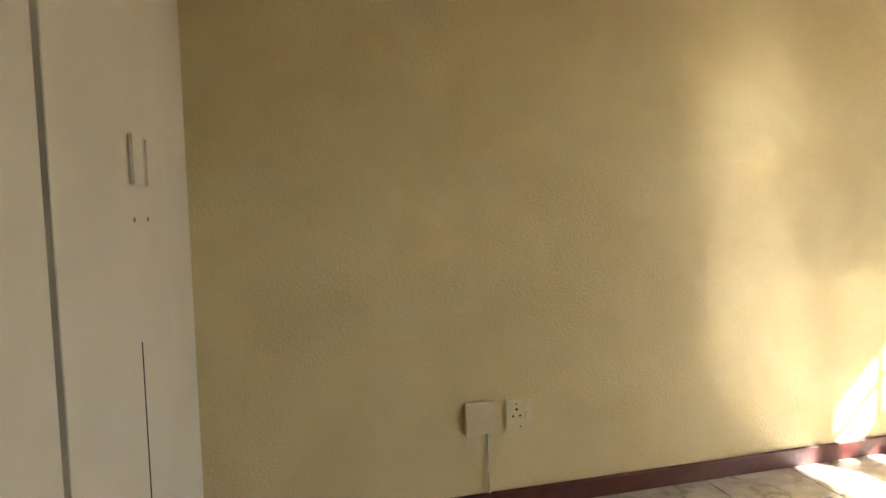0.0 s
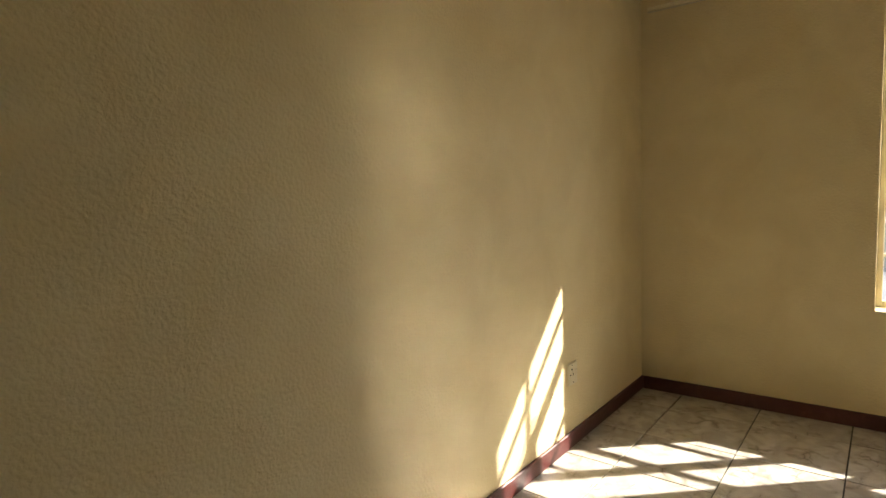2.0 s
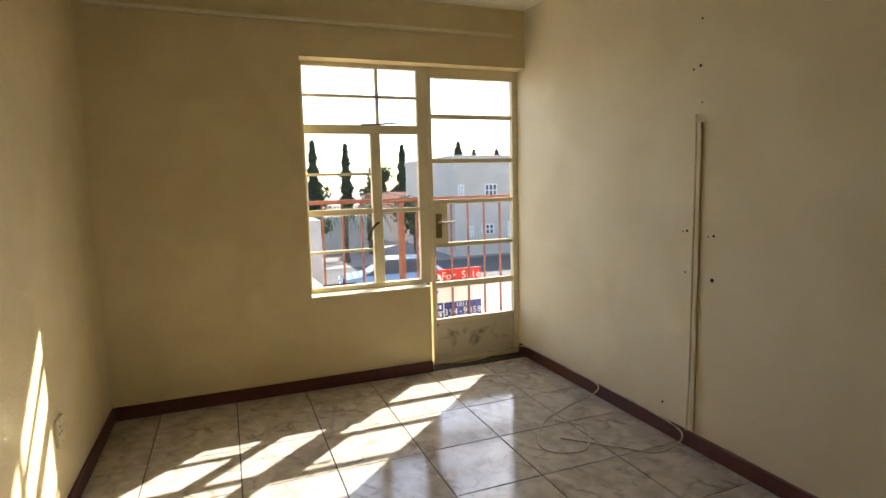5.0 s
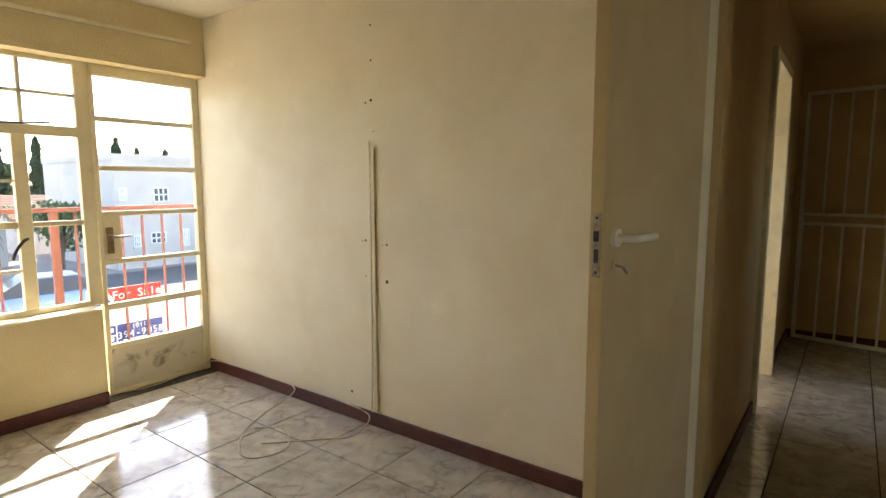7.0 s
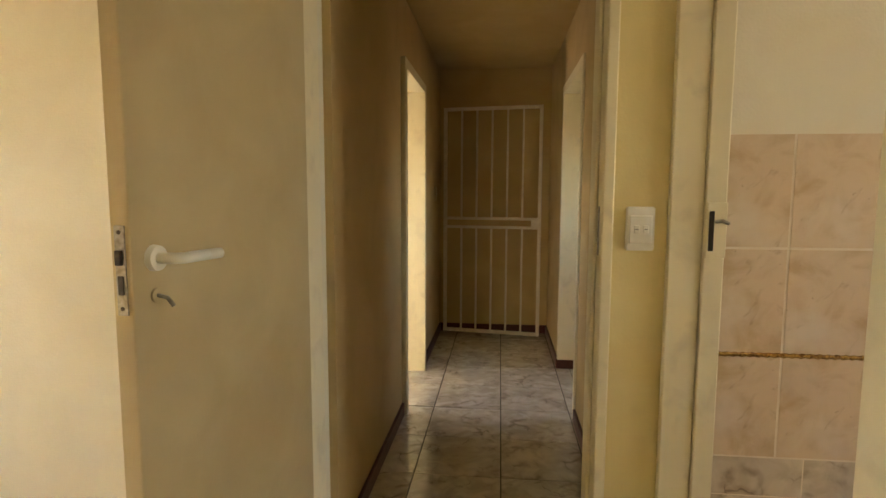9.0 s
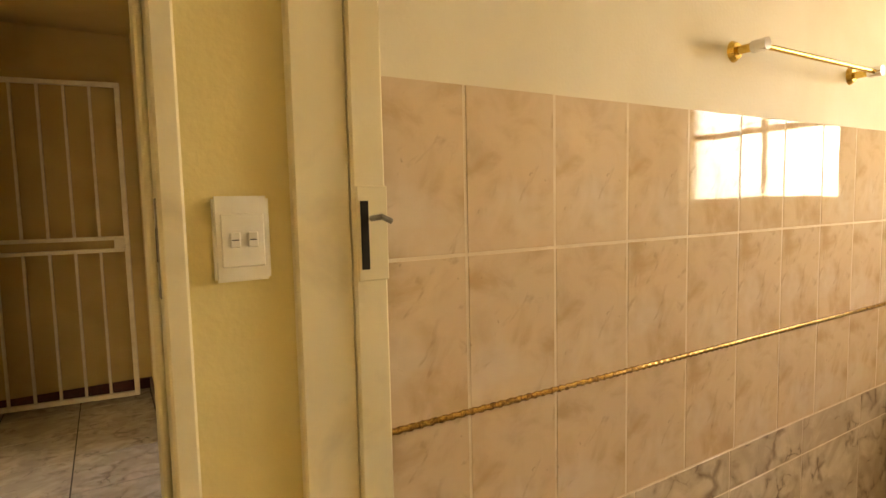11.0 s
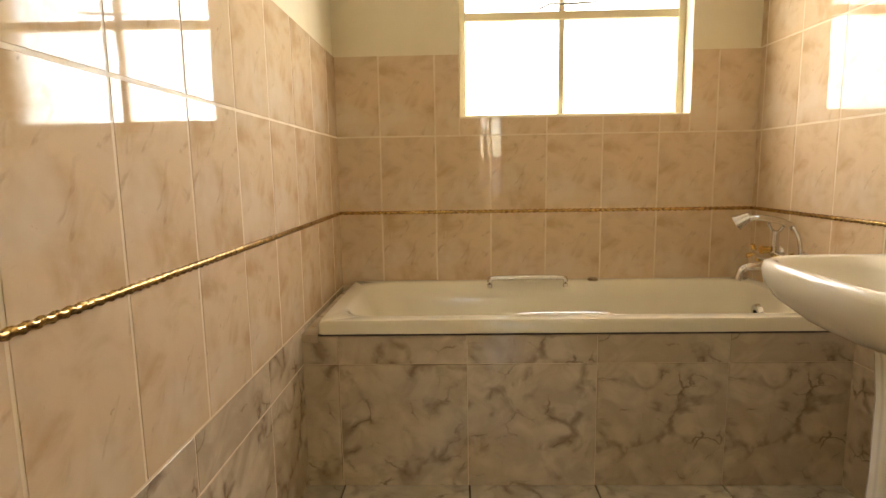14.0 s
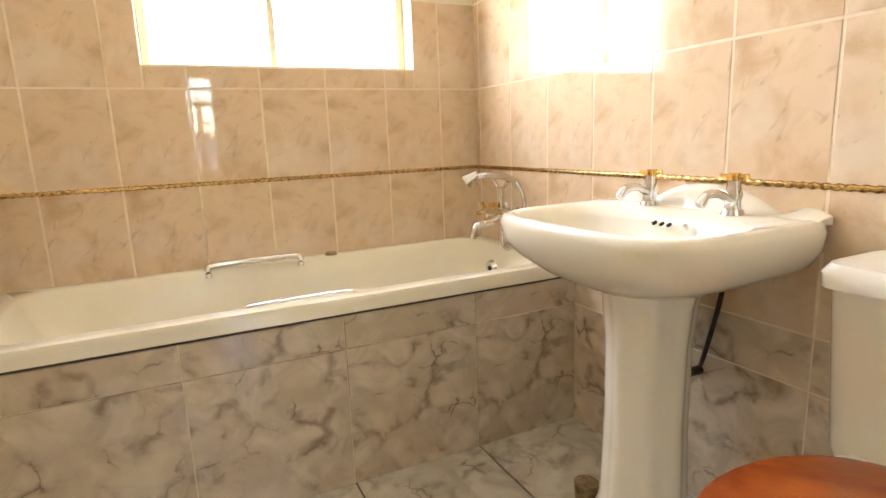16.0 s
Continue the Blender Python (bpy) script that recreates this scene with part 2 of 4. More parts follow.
M_WINDK = material("dark_window_glass", (0.05, 0.06, 0.075), 0.1, var=(0.08, 0.09, 0.11), scale=1)
M_CARB = material("silver_blue_car_paint", (0.25, 0.32, 0.42), 0.25, 0.4, var=(0.22, 0.29, 0.39), scale=2, coat=0.6)
M_TYRE = material("tyre_rubber", (0.02, 0.02, 0.02), 0.8, var=(0.035, 0.035, 0.035), scale=20)


def glass_material(name, rough, tint=(1, 1, 1), frost=0.0):
    m = bpy.data.materials.new(name)
    m.use_nodes = True
    b = m.node_tree.nodes["Principled BSDF"]
    b.inputs["Base Color"].default_value = (*tint, 1)
    b.inputs["Transmission Weight"].default_value = 1.0
    b.inputs["Roughness"].default_value, b.inputs["IOR"].default_value = rough, 1.45
    t = m.node_tree.nodes.new("ShaderNodeTexNoise")
    t.inputs["Scale"].default_value = 90.0
    bp = m.node_tree.nodes.new("ShaderNodeBump")
    bp.inputs["Strength"].default_value, bp.inputs["Distance"].default_value = frost, 0.002
    m.node_tree.links.new(t.outputs[0], bp.inputs["Height"])
    if frost:
        m.node_tree.links.new(bp.outputs[0], b.inputs["Normal"])
    return m


M_GLASS = glass_material("clear_glass", 0.0)
M_FROST = glass_material("obscured_glass", 0.45, (0.97, 0.98, 1.0), 0.3)


# ---- mesh helpers ----
def bm_box(bm, x0, x1, y0, y1, z0, z1, bev=0.0, seg=1):
    r = bmesh.ops.create_cube(bm, size=1.0)
    bmesh.ops.transform(bm, matrix=Matrix.Translation(((x0 + x1) / 2, (y0 + y1) / 2, (z0 + z1) / 2)) @ Matrix.Diagonal((abs(x1 - x0), abs(y1 - y0), abs(z1 - z0), 1)), verts=r["verts"])
    if bev:
        es = list({e for v in r["verts"] for e in v.link_edges})
        bmesh.ops.bevel(bm, geom=es, offset=bev, segments=seg, affect="EDGES")
    return bm


def box(x0, x1, y0, y1, z0, z1, bev=0.0, seg=1):
    return bm_box(bmesh.new(), x0, x1, y0, y1, z0, z1, bev, seg)


def bm_cyl(bm, a, b, r0, r1=None, seg=14, caps=True):
    a, b = Vector(a), Vector(b)
    d = b - a
    res = bmesh.ops.create_cone(bm, cap_ends=caps, segments=seg, radius1=r0, radius2=r0 if r1 is None else r1, depth=d.length)
    bmesh.ops.transform(bm, matrix=Matrix.Translation((a + b) / 2) @ d.to_track_quat("Z", "Y").to_matrix().to_4x4(), verts=res["verts"])
    return bm


def cyl(a, b, r0, r1=None, seg=14):
    return bm_cyl(bmesh.new(), a, b, r0, r1, seg)


def bm_loft(bm, rings, cap0=True, cap1=True, closed=True):
    vs = [[bm.verts.new(p) for p in r] for r in rings]
    n = len(vs[0])
    for a, b in zip(vs, vs[1:]):
        for i in range(n if closed else n - 1):
            j = (i + 1) % n
            bm.faces.new((a[i], a[j], b[j], b[i]))
    if cap0:
        bm.faces.new(list(reversed(vs[0])))
    if cap1:
        bm.faces.new(vs[-1])
    return bm


def loft(rings, cap0=True, cap1=True):
    bm = bm_loft(bmesh.new(), rings, cap0, cap1)
    bmesh.ops.recalc_face_normals(bm, faces=bm.faces)
    return bm


def tube(points, r, seg=8):
    """A bent round bar through the given points."""
    bm = bmesh.new()
    pts = [Vector(p) for p in points]
    rings = []
    up = Vector((0, 0, 1))
    for i, p in enumerate(pts):
        d = (pts[min(i + 1, len(pts) - 1)] - pts[max(i - 1, 0)]).normalized()
        u = d.cross(up)
        if u.length < 0.05:
            u = d.cross(Vector((1, 0, 0)))
        u.normalize()
        w = d.cross(u).normalized()
        rings.append([p + r * (math.cos(k * 2 * math.pi / seg) * u + math.sin(k * 2 * math.pi / seg) * w) for k in range(seg)])
    bm_loft(bm, rings)
    bmesh.ops.recalc_face_normals(bm, faces=bm.faces)
    return bm


def smooth_path(pts, n=8):
    """Catmull-Rom through the points."""
    p = [Vector(a) for a in pts]
    p = [p[0] * 2 - p[1]] + p + [p[-1] * 2 - p[-2]]
    out = []
    for i in range(1, len(p) - 2):
        for k in range(n):
            t = k / n
            a, b, c, d = p[i - 1], p[i], p[i + 1], p[i + 2]
            out.append(0.5 * (2 * b + (c - a) * t + (2 * a - 5 * b + 4 * c - d) * t * t + (3 * b - a - 3 * c + d) * t ** 3))
    return out + [p[-2]]


def finish(name, bm, mat, smooth=None):
    me = bpy.data.meshes.new(name)
    if smooth:
        for f in bm.faces:
            f.smooth = True
        for e in bm.edges:
            if len(e.link_faces) == 2 and e.calc_face_angle(0) > radians(smooth):
                e.smooth = False
    bm.to_mesh(me)
    bm.free()
    me.materials.append(mat)
    return new(name, me)


def part(name, bm, mat, parent, label="", smooth=None):
    ob = finish(name, bm, mat, smooth)
    ob.parent = parent
    if label:
        ob["label"] = label
    return ob


def thing(name, label, category, group="", at=(0, 0, 0)):
    ob = new(name)
    ob.location = at
    return tagged(ob, label, category, group)


def single(name, bm, mat, label, category, group="", kind="", smooth=None):
    return tagged(finish(name, bm, mat, smooth), label, category, group, kind)


def structure(name, bm, mat, label, category, smooth=None):
    return tagged(finish(name, bm, mat, smooth), label, category, "", "structure")


def rrect(cx, cy, hx, hy, r, z, n=6):
    """A ring: a rectangle with rounded corners at height z."""
    out = []
    for k, (sx, sy) in enumerate(((1, 1), (-1, 1), (-1, -1), (1, -1))):
        for i in range(n + 1):
            a = (k + i / n) * math.pi / 2
            out.append(Vector((cx + sx * (hx - r) + r * math.cos(a), cy + sy * (hy - r) + r * math.sin(a), z)))
    return out


# ---- setting: bedroom, corridor, bathroom ----
H = 2.5
SJ = -1.2                                # face of the wall round the doorways
EX, NY, SY = 3.3, 1.45, -1.28            # inner faces of the bedroom
BX, BS, BN = -4.15, -1.235, 0.55         # inner faces of the bathroom
BACK = -4.82                             # end of the corridor
CL, CR = 0.03, -1.01                     # corridor faces
FT = 0.42                                # floor tile
WT = 0.2357                              # wall tile width

bm = box(-1.9, 3.6, SY - 0.15, NY + 0.2, -0.25, -0.008)
bm_box(bm, -2.4, 1.6, BACK - 0.15, SY - 0.15, -0.25, -0.008)
bm_box(bm, BX - 0.2, -1.9, BS - 0.15, BN + 0.2, -0.25, -0.008)
floor = structure("floor", bm, M_GROUT, "tiled floor with dark recessed joints", "floor")
bm = box(BX - 0.2, 3.6, SY - 0.15, NY + 0.2, H, H + 0.15)
structure("ceiling", bm, M_CEIL, "plain cream painted ceiling", "ceiling")
# ceiling takes the darkened wall colour so that it reads as dim
structure("ceiling_corridor", box(-2.4, 1.6, BACK - 0.15, SY - 0.15, H, H + 0.15), M_CORR, "corridor ceiling in ochre darkened for the dim light", "ceiling")
structure("wall_north", box(-1.9, 3.55, NY, NY + 0.2, 0, H), M_YELLOW, "yellow rough plastered bedroom wall in sun streaks", "wall")
# window wall with one opening for window and door
WL, WR, DR, SILL, HEAD = 0.29, -0.5, -1.28, 0.6, 2.11
bm = box(EX, EX + 0.22, WL, NY, 0, H)
bm_box(bm, EX, EX + 0.22, SY - 0.14, WL, HEAD, H)
bm_box(bm, EX, EX + 0.22, WR - 0.02, WL, 0, SILL)
structure("wall_east", bm, M_YELLOW, "yellow plastered wall around window and balcony door", "wall")
structure("window_sill", box(EX - 0.012, EX + 0.16, WR - 0.02, WL + 0.0, SILL, SILL + 0.012, 0.004), M_FRAME, "cream painted plaster window sill", "sill")
# south wall of the bedroom, cut by the doorway to the corridor
DL = -0.85
bm = box(0.06, EX + 0.22, SY - 0.12, SY, 0, H)
bm_box(bm, DL, 0.06, SY - 0.12, SY, 2.08, H)
structure("wall_south", bm, M_CREAM, "cream painted bedroom wall with drill holes", "wall")
structure("wall_between_doors", box(-1.13, DL - 0.03, SJ - 0.15, SJ, 0, H), M_YELLOWS, "narrow yellow wall between two door frames", "wall")
# west wall of the bedroom, with the bathroom doorway
BD0, BD1 = -1.15, -0.275
bm = box(-1.19, -1.06, BD1 + 0.0, 0.12, 0, H)
bm_box(bm, -1.19, -1.06, BS, BD1, 2.08, H)
bm_box(bm, -1.9, -1.62, 0.1, NY, 0, H)
bm_box(bm, -1.62, -1.0, 0.1, NY, 2.32, H)
structure("wall_west", bm, M_CREAM, "cream painted wall with the bathroom doorway", "wall")
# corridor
# these walls carry the corridor's shade in their ochre colour
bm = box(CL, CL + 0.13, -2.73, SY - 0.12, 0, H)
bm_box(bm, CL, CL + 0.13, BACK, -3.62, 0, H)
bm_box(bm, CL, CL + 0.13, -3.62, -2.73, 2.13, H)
structure("wall_corridor_east", bm, M_CORR, "yellow corridor wall, darkened to ochre for dimness, with a white doorway", "wall")
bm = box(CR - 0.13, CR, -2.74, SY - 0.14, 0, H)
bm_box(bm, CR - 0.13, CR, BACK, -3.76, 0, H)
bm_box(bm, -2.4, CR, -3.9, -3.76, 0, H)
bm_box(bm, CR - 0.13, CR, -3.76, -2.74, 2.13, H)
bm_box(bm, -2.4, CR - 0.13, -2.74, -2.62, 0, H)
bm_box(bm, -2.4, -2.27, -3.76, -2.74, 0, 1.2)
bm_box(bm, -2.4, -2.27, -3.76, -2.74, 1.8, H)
structure("wall_corridor_west", bm, M_CORR, "yellow corridor wall, darkened to ochre for dimness, with a side passage", "wall")
structure("wall_corridor_end", box(-2.4, 1.6, BACK - 0.15, BACK, 0, H), M_CORR, "yellow wall at the corridor end, darkened to ochre for dimness", "wall")
bm = box(1.45, 1.6, BACK, -3.7, 0, H)
bm_box(bm, 1.45, 1.6, -2.7, SY - 0.12, 0, H)
bm_box(bm, 1.45, 1.6, -3.7, -2.7, 0, 1.2)
bm_box(bm, 1.45, 1.6, -3.7, -2.7, 1.9, H)
bm_box(bm, CL + 0.13, 1.6, -2.4, -2.3, 0, H)
structure("wall_side_room", bm, M_CREAM, "plain wall of the side room", "wall")
# bathroom
structure("wall_bath_south", box(BX - 0.2, -1.19, BS - 0.12, BS, 0, H), M_CREAM, "cream bathroom wall above beige tiles", "wall")
structure("wall_bath_north", box(BX - 0.2, -1.9, BN, BN + 0.2, 0, H), M_CREAM, "cream bathroom wall above beige tiles", "wall")
structure("wall_bath_niche", box(-1.9, -1.19, 0.06, 0.1, 0, H), M_CREAM, "plain bathroom wall behind the wardrobe", "wall")
structure("wall_bath_jog", box(-1.94, -1.9, 0.06, BN + 0.2, 0, H), M_CREAM, "plain bathroom wall return", "wall")
BW0, BW1, BWS, BWH = -0.702, 0.262, 1.268, 2.15
bm = box(BX - 0.2, BX, BS, BW0, 0, H)
bm_box(bm, BX - 0.2, BX, BW1, BN, 0, H)
bm_box(bm, BX - 0.2, BX, BW0, BW1, 0, BWS)
bm_box(bm, BX - 0.2, BX, BW0, BW1, BWH, H)
structure("wall_bath_west", bm, M_CREAM, "cream bathroom wall around the frosted window", "wall")


# skirtings
def skirting(x0, x1, y0, y1):
    structure("baseboard", box(x0, x1, y0, y1, 0, 0.08, 0.004), M_SKIRT, "dark maroon painted skirting board", "skirting")


skirting(-1.02, EX, NY - 0.016, NY)
skirting(EX - 0.016, EX, WR - 0.02, NY - 0.016)
skirting(0.12, EX + 0.1, SY, SY + 0.016)
skirting(CL - 0.016, CL, -2.73, SY - 0.13)
skirting(CL - 0.016, CL, BACK, -3.64)
skirting(CR, CR + 0.016, -2.74, SY - 0.16)
skirting(CR - 0.2, CR + 0.016, -3.76, -3.744)
skirting(CR, CR + 0.016, BACK, -3.76)
skirting(CR, CL, BACK, BACK + 0.016)


# ---- balcony window and door ----
def glazing_bar(name, parent, x, y0, y1, z0, z1, d=0.03, mat=None):
    return part(name, box(x - d / 2, x + d / 2, y0, y1, z0, z1, 0.003), mat or M_FRAME, parent)


def pane(parent, x, y0, y1, z0, z1, mat):
    ob = part("pane", box(x - 0.002, x + 0.002, y0, y1, z0, z1), mat, parent)
    ob.visible_shadow = False
    return ob


GX = EX + 0.14
win = tagged(new("window_1"), "cream painted steel window with small panes and top hopper", "window", "", "structure")
fr = 0.028
for a in ((WL, WL - fr, SILL + 0.012, HEAD), (WR - 0.0, WR - fr - 0.07, SILL + 0.012, HEAD), (WL - fr, WR, HEAD - fr, HEAD), (WL - fr, WR, SILL + 0.012, SILL + 0.045), (WL - fr, WR, 1.655, 1.715), (-0.165, -0.235, SILL + 0.045, 1.655)):
    glazing_bar("window_frame", win, GX, a[1], a[0], a[2], a[3], 0.04)
for z in (1.9,):
    glazing_bar("glazing_bar", win, GX, WR, WL - fr, z - 0.01, z + 0.01)
glazing_bar("glazing_bar", win, GX, -0.235, -0.213, 1.715, HEAD - fr)
for z in (1.392, 1.14, 0.878):
    glazing_bar("glazing_bar", win, GX, -0.165, WL - fr, z - (0.02 if z == 1.14 else 0.009), z + (0.02 if z == 1.14 else 0.009))
glazing_bar("glazing_bar", win, GX, WR, -0.235, 1.125, 1.155)
for y0, y1, z0, z1 in ((-0.165, WL - fr, SILL + 0.045, 0.87), (-0.165, WL - fr, 0.886, 1.12), (-0.165, WL - fr, 1.16, 1.383), (-0.165, WL - fr, 1.4, 1.655), (WR, -0.235, SILL + 0.045, 1.125), (WR, -0.235, 1.155, 1.655), (WR, -0.235, 1.715, 1.89), (-0.213, WL - fr, 1.715, 1.89), (WR, -0.235, 1.91, HEAD - fr), (-0.213, WL - fr, 1.91, HEAD - fr)):
    pane(win, GX, y0, y1, z0, z1, M_GLASS)
# peg stays and handle
st = part("peg_stay", tube([(GX - 0.03, -0.36, 1.73), (GX - 0.05, -0.2, 1.715), (GX - 0.05, -0.1, 1.712)], 0.006), M_DARK, win, "dark metal peg stay")
part("peg_stay", tube([(GX - 0.03, 0.2, 0.66), (GX - 0.05, 0.08, 0.665), (GX - 0.05, -0.02, 0.665)], 0.006), M_DARK, win, "dark metal peg stay")
part("peg", cyl((GX - 0.045, 0.06, 0.655), (GX - 0.045, 0.06, 0.7), 0.006), M_DARK, win)
part("window_handle", tube(smooth_path([(GX - 0.03, -0.2, 1.06), (GX - 0.06, -0.17, 1.05), (GX - 0.07, -0.13, 1.0), (GX - 0.075, -0.11, 0.95)]), 0.009), M_DARK, win, "dark metal cockspur handle")

door = tagged(new("door_1"), "cream painted steel balcony door with six panes", "door", "", "structure")
D0, D1 = -0.575, SY
for a in ((D0 + 0.0, D0 - 0.03, 0.02, 2.07), (D1 + 0.045, D1, 0.0, HEAD), (D0, D1 + 0.045, 2.04, HEAD), (D0, D1 + 0.045, 0.0, 0.03)):
    glazing_bar("door_frame", door, GX, a[1], a[0], a[2], a[3], 0.05)
zs = [0.32, 0.585, 0.875, 1.185, 1.473, 1.78]
for z in zs:
    w = 0.022 if z == 0.585 else 0.016
    glazing_bar("glazing_bar", door, GX, D1 + 0.045, D0 - 0.03, z - w, z + w)
glazing_bar("lock_stile", door, GX, D0 - 0.14, D0 - 0.03, 0.891, 1.169)
part("kick_panel", box(GX - 0.012, GX + 0.012, D1 + 0.045, D0 - 0.03, 0.03, 0.304, 0.003), material("scuffed_panel", (0.68, 0.62, 0.48), 0.5, var=(0.3, 0.25, 0.17), scale=6, lo=0.56, hi=0.68, bump=0.2), door, "scuffed steel kick panel")
for i, (a, b) in enumerate(zip(zs, zs[1:] + [2.05])):
    y1 = D0 - 0.14 if abs(a - 0.875) < 0.01 else D0 - 0.03
    pane(door, GX, D1 + 0.045, y1, a + 0.016, b - 0.016, M_GLASS)
lp = part("lock_plate", box(GX - 0.034, GX - 0.024, -0.66, -0.615, 0.93, 1.1, 0.004), M_BRASSPL, door, "aged dark brass lock plate")
part("handle", tube([(GX - 0.03, -0.637, 1.04), (GX - 0.075, -0.637, 1.04), (GX - 0.08, -0.66, 1.04), (GX - 0.08, -0.74, 1.043)], 0.008), M_STEEL, lp, "steel lever handle")
part("threshold", box(EX + 0.0, GX + 0.08, DR, WR - 0.02, -0.006, 0.004), M_GROUT, door)
# thin cable along the door foot and the south skirting, with a loose loop
cb = smooth_path([(EX + 0.08, -0.55, 0.03), (EX + 0.06, -0.8, 0.012), (EX + 0.09, -1.05, 0.02), (EX + 0.06, -1.25, 0.07), (3.1, -1.258, 0.092), (2.7, -1.258, 0.09), (2.4, -1.25, 0.07), (2.36, -1.0, 0.012), (2.25, -0.78, 0.007), (2.05, -0.62, 0.007), (1.93, -0.64, 0.007), (1.9, -0.8, 0.007), (2.1, -0.93, 0.007), (2.24, -0.84, 0.007)])
single("loose_cable", tube(cb, 0.0042, 6), M_CABLE, "thin white cable trailing over the floor tiles", "cable", smooth=60)
cb = smooth_path([(2.05, -0.75, 0.006), (1.85, -0.95, 0.006), (1.72, -1.1, 0.01), (1.75, -1.255, 0.06), (2.0, -1.258, 0.089), (2.4, -1.258, 0.092), (2.9, -1.258, 0.092), (3.28, -1.258, 0.092)])
single("loose_cable", tube(cb, 0.0042, 6), M_CABLE, "thin white cable clipped along the maroon skirting", "cable", smooth=60)

# curtain track above the window
ct = thing("curtain_track", "thin cream curtain track screwed above the window", "curtain track")
part("track", box(3.268, 3.282, -1.17, 1.4, 2.305, 2.328, 0.003), M_FRAME, ct)
for y in (-1.1, -0.3, 0.5, 1.2):
    part("bracket", box(3.282, EX, y - 0.012, y + 0.012, 2.3, 2.33, 0.002), M_FRAME, ct)
part("cord", tube([(3.272, -1.17, 2.298), (3.272, 0.1, 2.292), (3.272, 1.4, 2.298)], 0.003, 6), M_CABLE, ct)

# conduit and drill holes on the south wall
DX = 0.035
cd = thing("cable_conduit", "cream plastic trunking strip with a cable on the wall", "conduit")
part("trunking", box(1.66 + DX, 1.685 + DX, SY, SY + 0.014, 0.085, 1.56, 0.003), M_PLAST, cd)
part("cable", tube(smooth_path([(1.697 + DX, SY + 0.008, 1.6), (1.692 + DX, SY + 0.008, 1.4), (1.695 + DX, SY + 0.008, 0.9), (1.697 + DX, SY + 0.008, 0.4), (1.703 + DX, SY + 0.012, 0.08)]), 0.0045, 6), M_CABLE, cd)
for x, z, r in ((1.656, 2.2, 0.006), (1.657, 2.02, 0.006), (1.66, 1.815, 0.008), (1.70, 1.805, 0.006), (1.645, 1.65, 0.004), (1.715, 1.06, 0.007), (1.74, 1.055, 0.004), (1.56, 1.045, 0.007), (1.59, 1.04, 0.004), (1.72, 0.86, 0.005), (1.561, 0.842, 0.011), (1.85, 0.16, 0.008)):
    single("drill_hole", cyl((x + 0.025 + DX, SY - 0.01, z), (x + 0.025 + DX, SY + 0.0015, z), r, r * 0.9, 9), M_HOLE, "small dark drill hole in the cream wall", "hole", "holes in the south wall")


# sockets
def socket(x, z, w=0.112):
    o = thing("wall_socket", "cream three-pin switched wall socket on yellow plaster", "socket", "sockets", (x, NY, z))
    part("plate", box(-w / 2, w / 2, -0.01, 0, -0.057, 0.057, 0.004, 2), M_PLAST, o)
    for a, b, r in ((-0.012, 0.022, 0.0055), (-0.026, -0.004, 0.0045), (0.002, -0.004, 0.0045), (-0.012, 0.043, 0.003), (0.004, -0.045, 0.003)):
        part("pin_hole", cyl((a, -0.0113, b), (a, -0.006, b), r, r, 8), M_HOLE, o)
    part("switch", box(0.022, 0.04, -0.014, -0.008, -0.016, 0.016, 0.002), M_PLAST, o, "small cream rocker switch")
    return o


socket(0.117, 0.372)
socket(2.295, 0.368, 0.1)
jb = thing("blank_junction_box", "blank cream cover box with a cable below", "junction box")
part("cover", box(-0.1, 0.015, NY - 0.022, NY, 0.315, 0.438, 0.004, 2), M_PLAST, jb)
part("cable", tube([(-0.012, NY - 0.008, 0.316), (-0.01, NY - 0.008, 0.2), (-0.008, NY - 0.014, 0.082)], 0.005, 6), M_CABLE, jb)

# ---- wardrobe ----
wd = thing("built_in_wardrobe", "off-white built-in wardrobe with recessed finger pulls", "wardrobe", at=(-1.02, 0.1, 0))
# carcass colour carries the shade seen through the door gap
part("carcass", box(-0.58, -0.02, 0.0, 1.35, 0.0, 2.32), M_GAP_SHADE, wd, "carcass behind the doors, coloured near-black as gap shade")
part("end_panel", box(-0.58, 0.0, 0.0, 0.018, 0.0, 2.32, 0.002), M_WARD, wd)
d1 = part("door", box(-0.018, 0.004, 0.372, 1.348, 0.0, 2.32, 0.002), M_WARD, wd)
# thin proud strip, its near-black colour painting the crack's shade
part("seam", box(0.004, 0.0055, 0.775, 0.779, 0.0, 0.87), M_GAP_SHADE, d1, "thin crack drawn as a near-black shade line")
for y in (0.755, 0.86):
    part("finger_pull", box(0.003, 0.014, y, y + 0.085, 1.225, 1.345, 0.005, 2), M_WARD, d1, "raised off-white finger pull")
    part("screw_hole", cyl((0.002, y + 0.02, 1.15), (0.006, y + 0.02, 1.15), 0.006, seg=8), M_STEEL, d1)
part("door", box(-0.018, 0.004, 0.02, 0.345, 0.0, 2.32, 0.002), M_WARD, wd)


# ---- bedroom door leaf, frames ----
lf = tagged(new("door_2"), "open cream painted flush bedroom door with lever handle", "door", "", "structure")
part("leaf", box(0.077, 0.117, -1.08, -0.336, 0.016, 2.062, 0.002), M_DOOR, lf)
le = part("lock_plate", box(0.086, 0.108, -0.337, -0.3335, 1.142, 1.307, 0.001), M_STEEL, lf, "steel mortice lock face")
for z0, z1 in ((1.235, 1.262), (1.18, 1.215)):
    part("bolt", box(0.091, 0.103, -0.334, -0.331 if z0 < 1.2 else -0.326, z0, z1, 0.001), M_DARK, le)
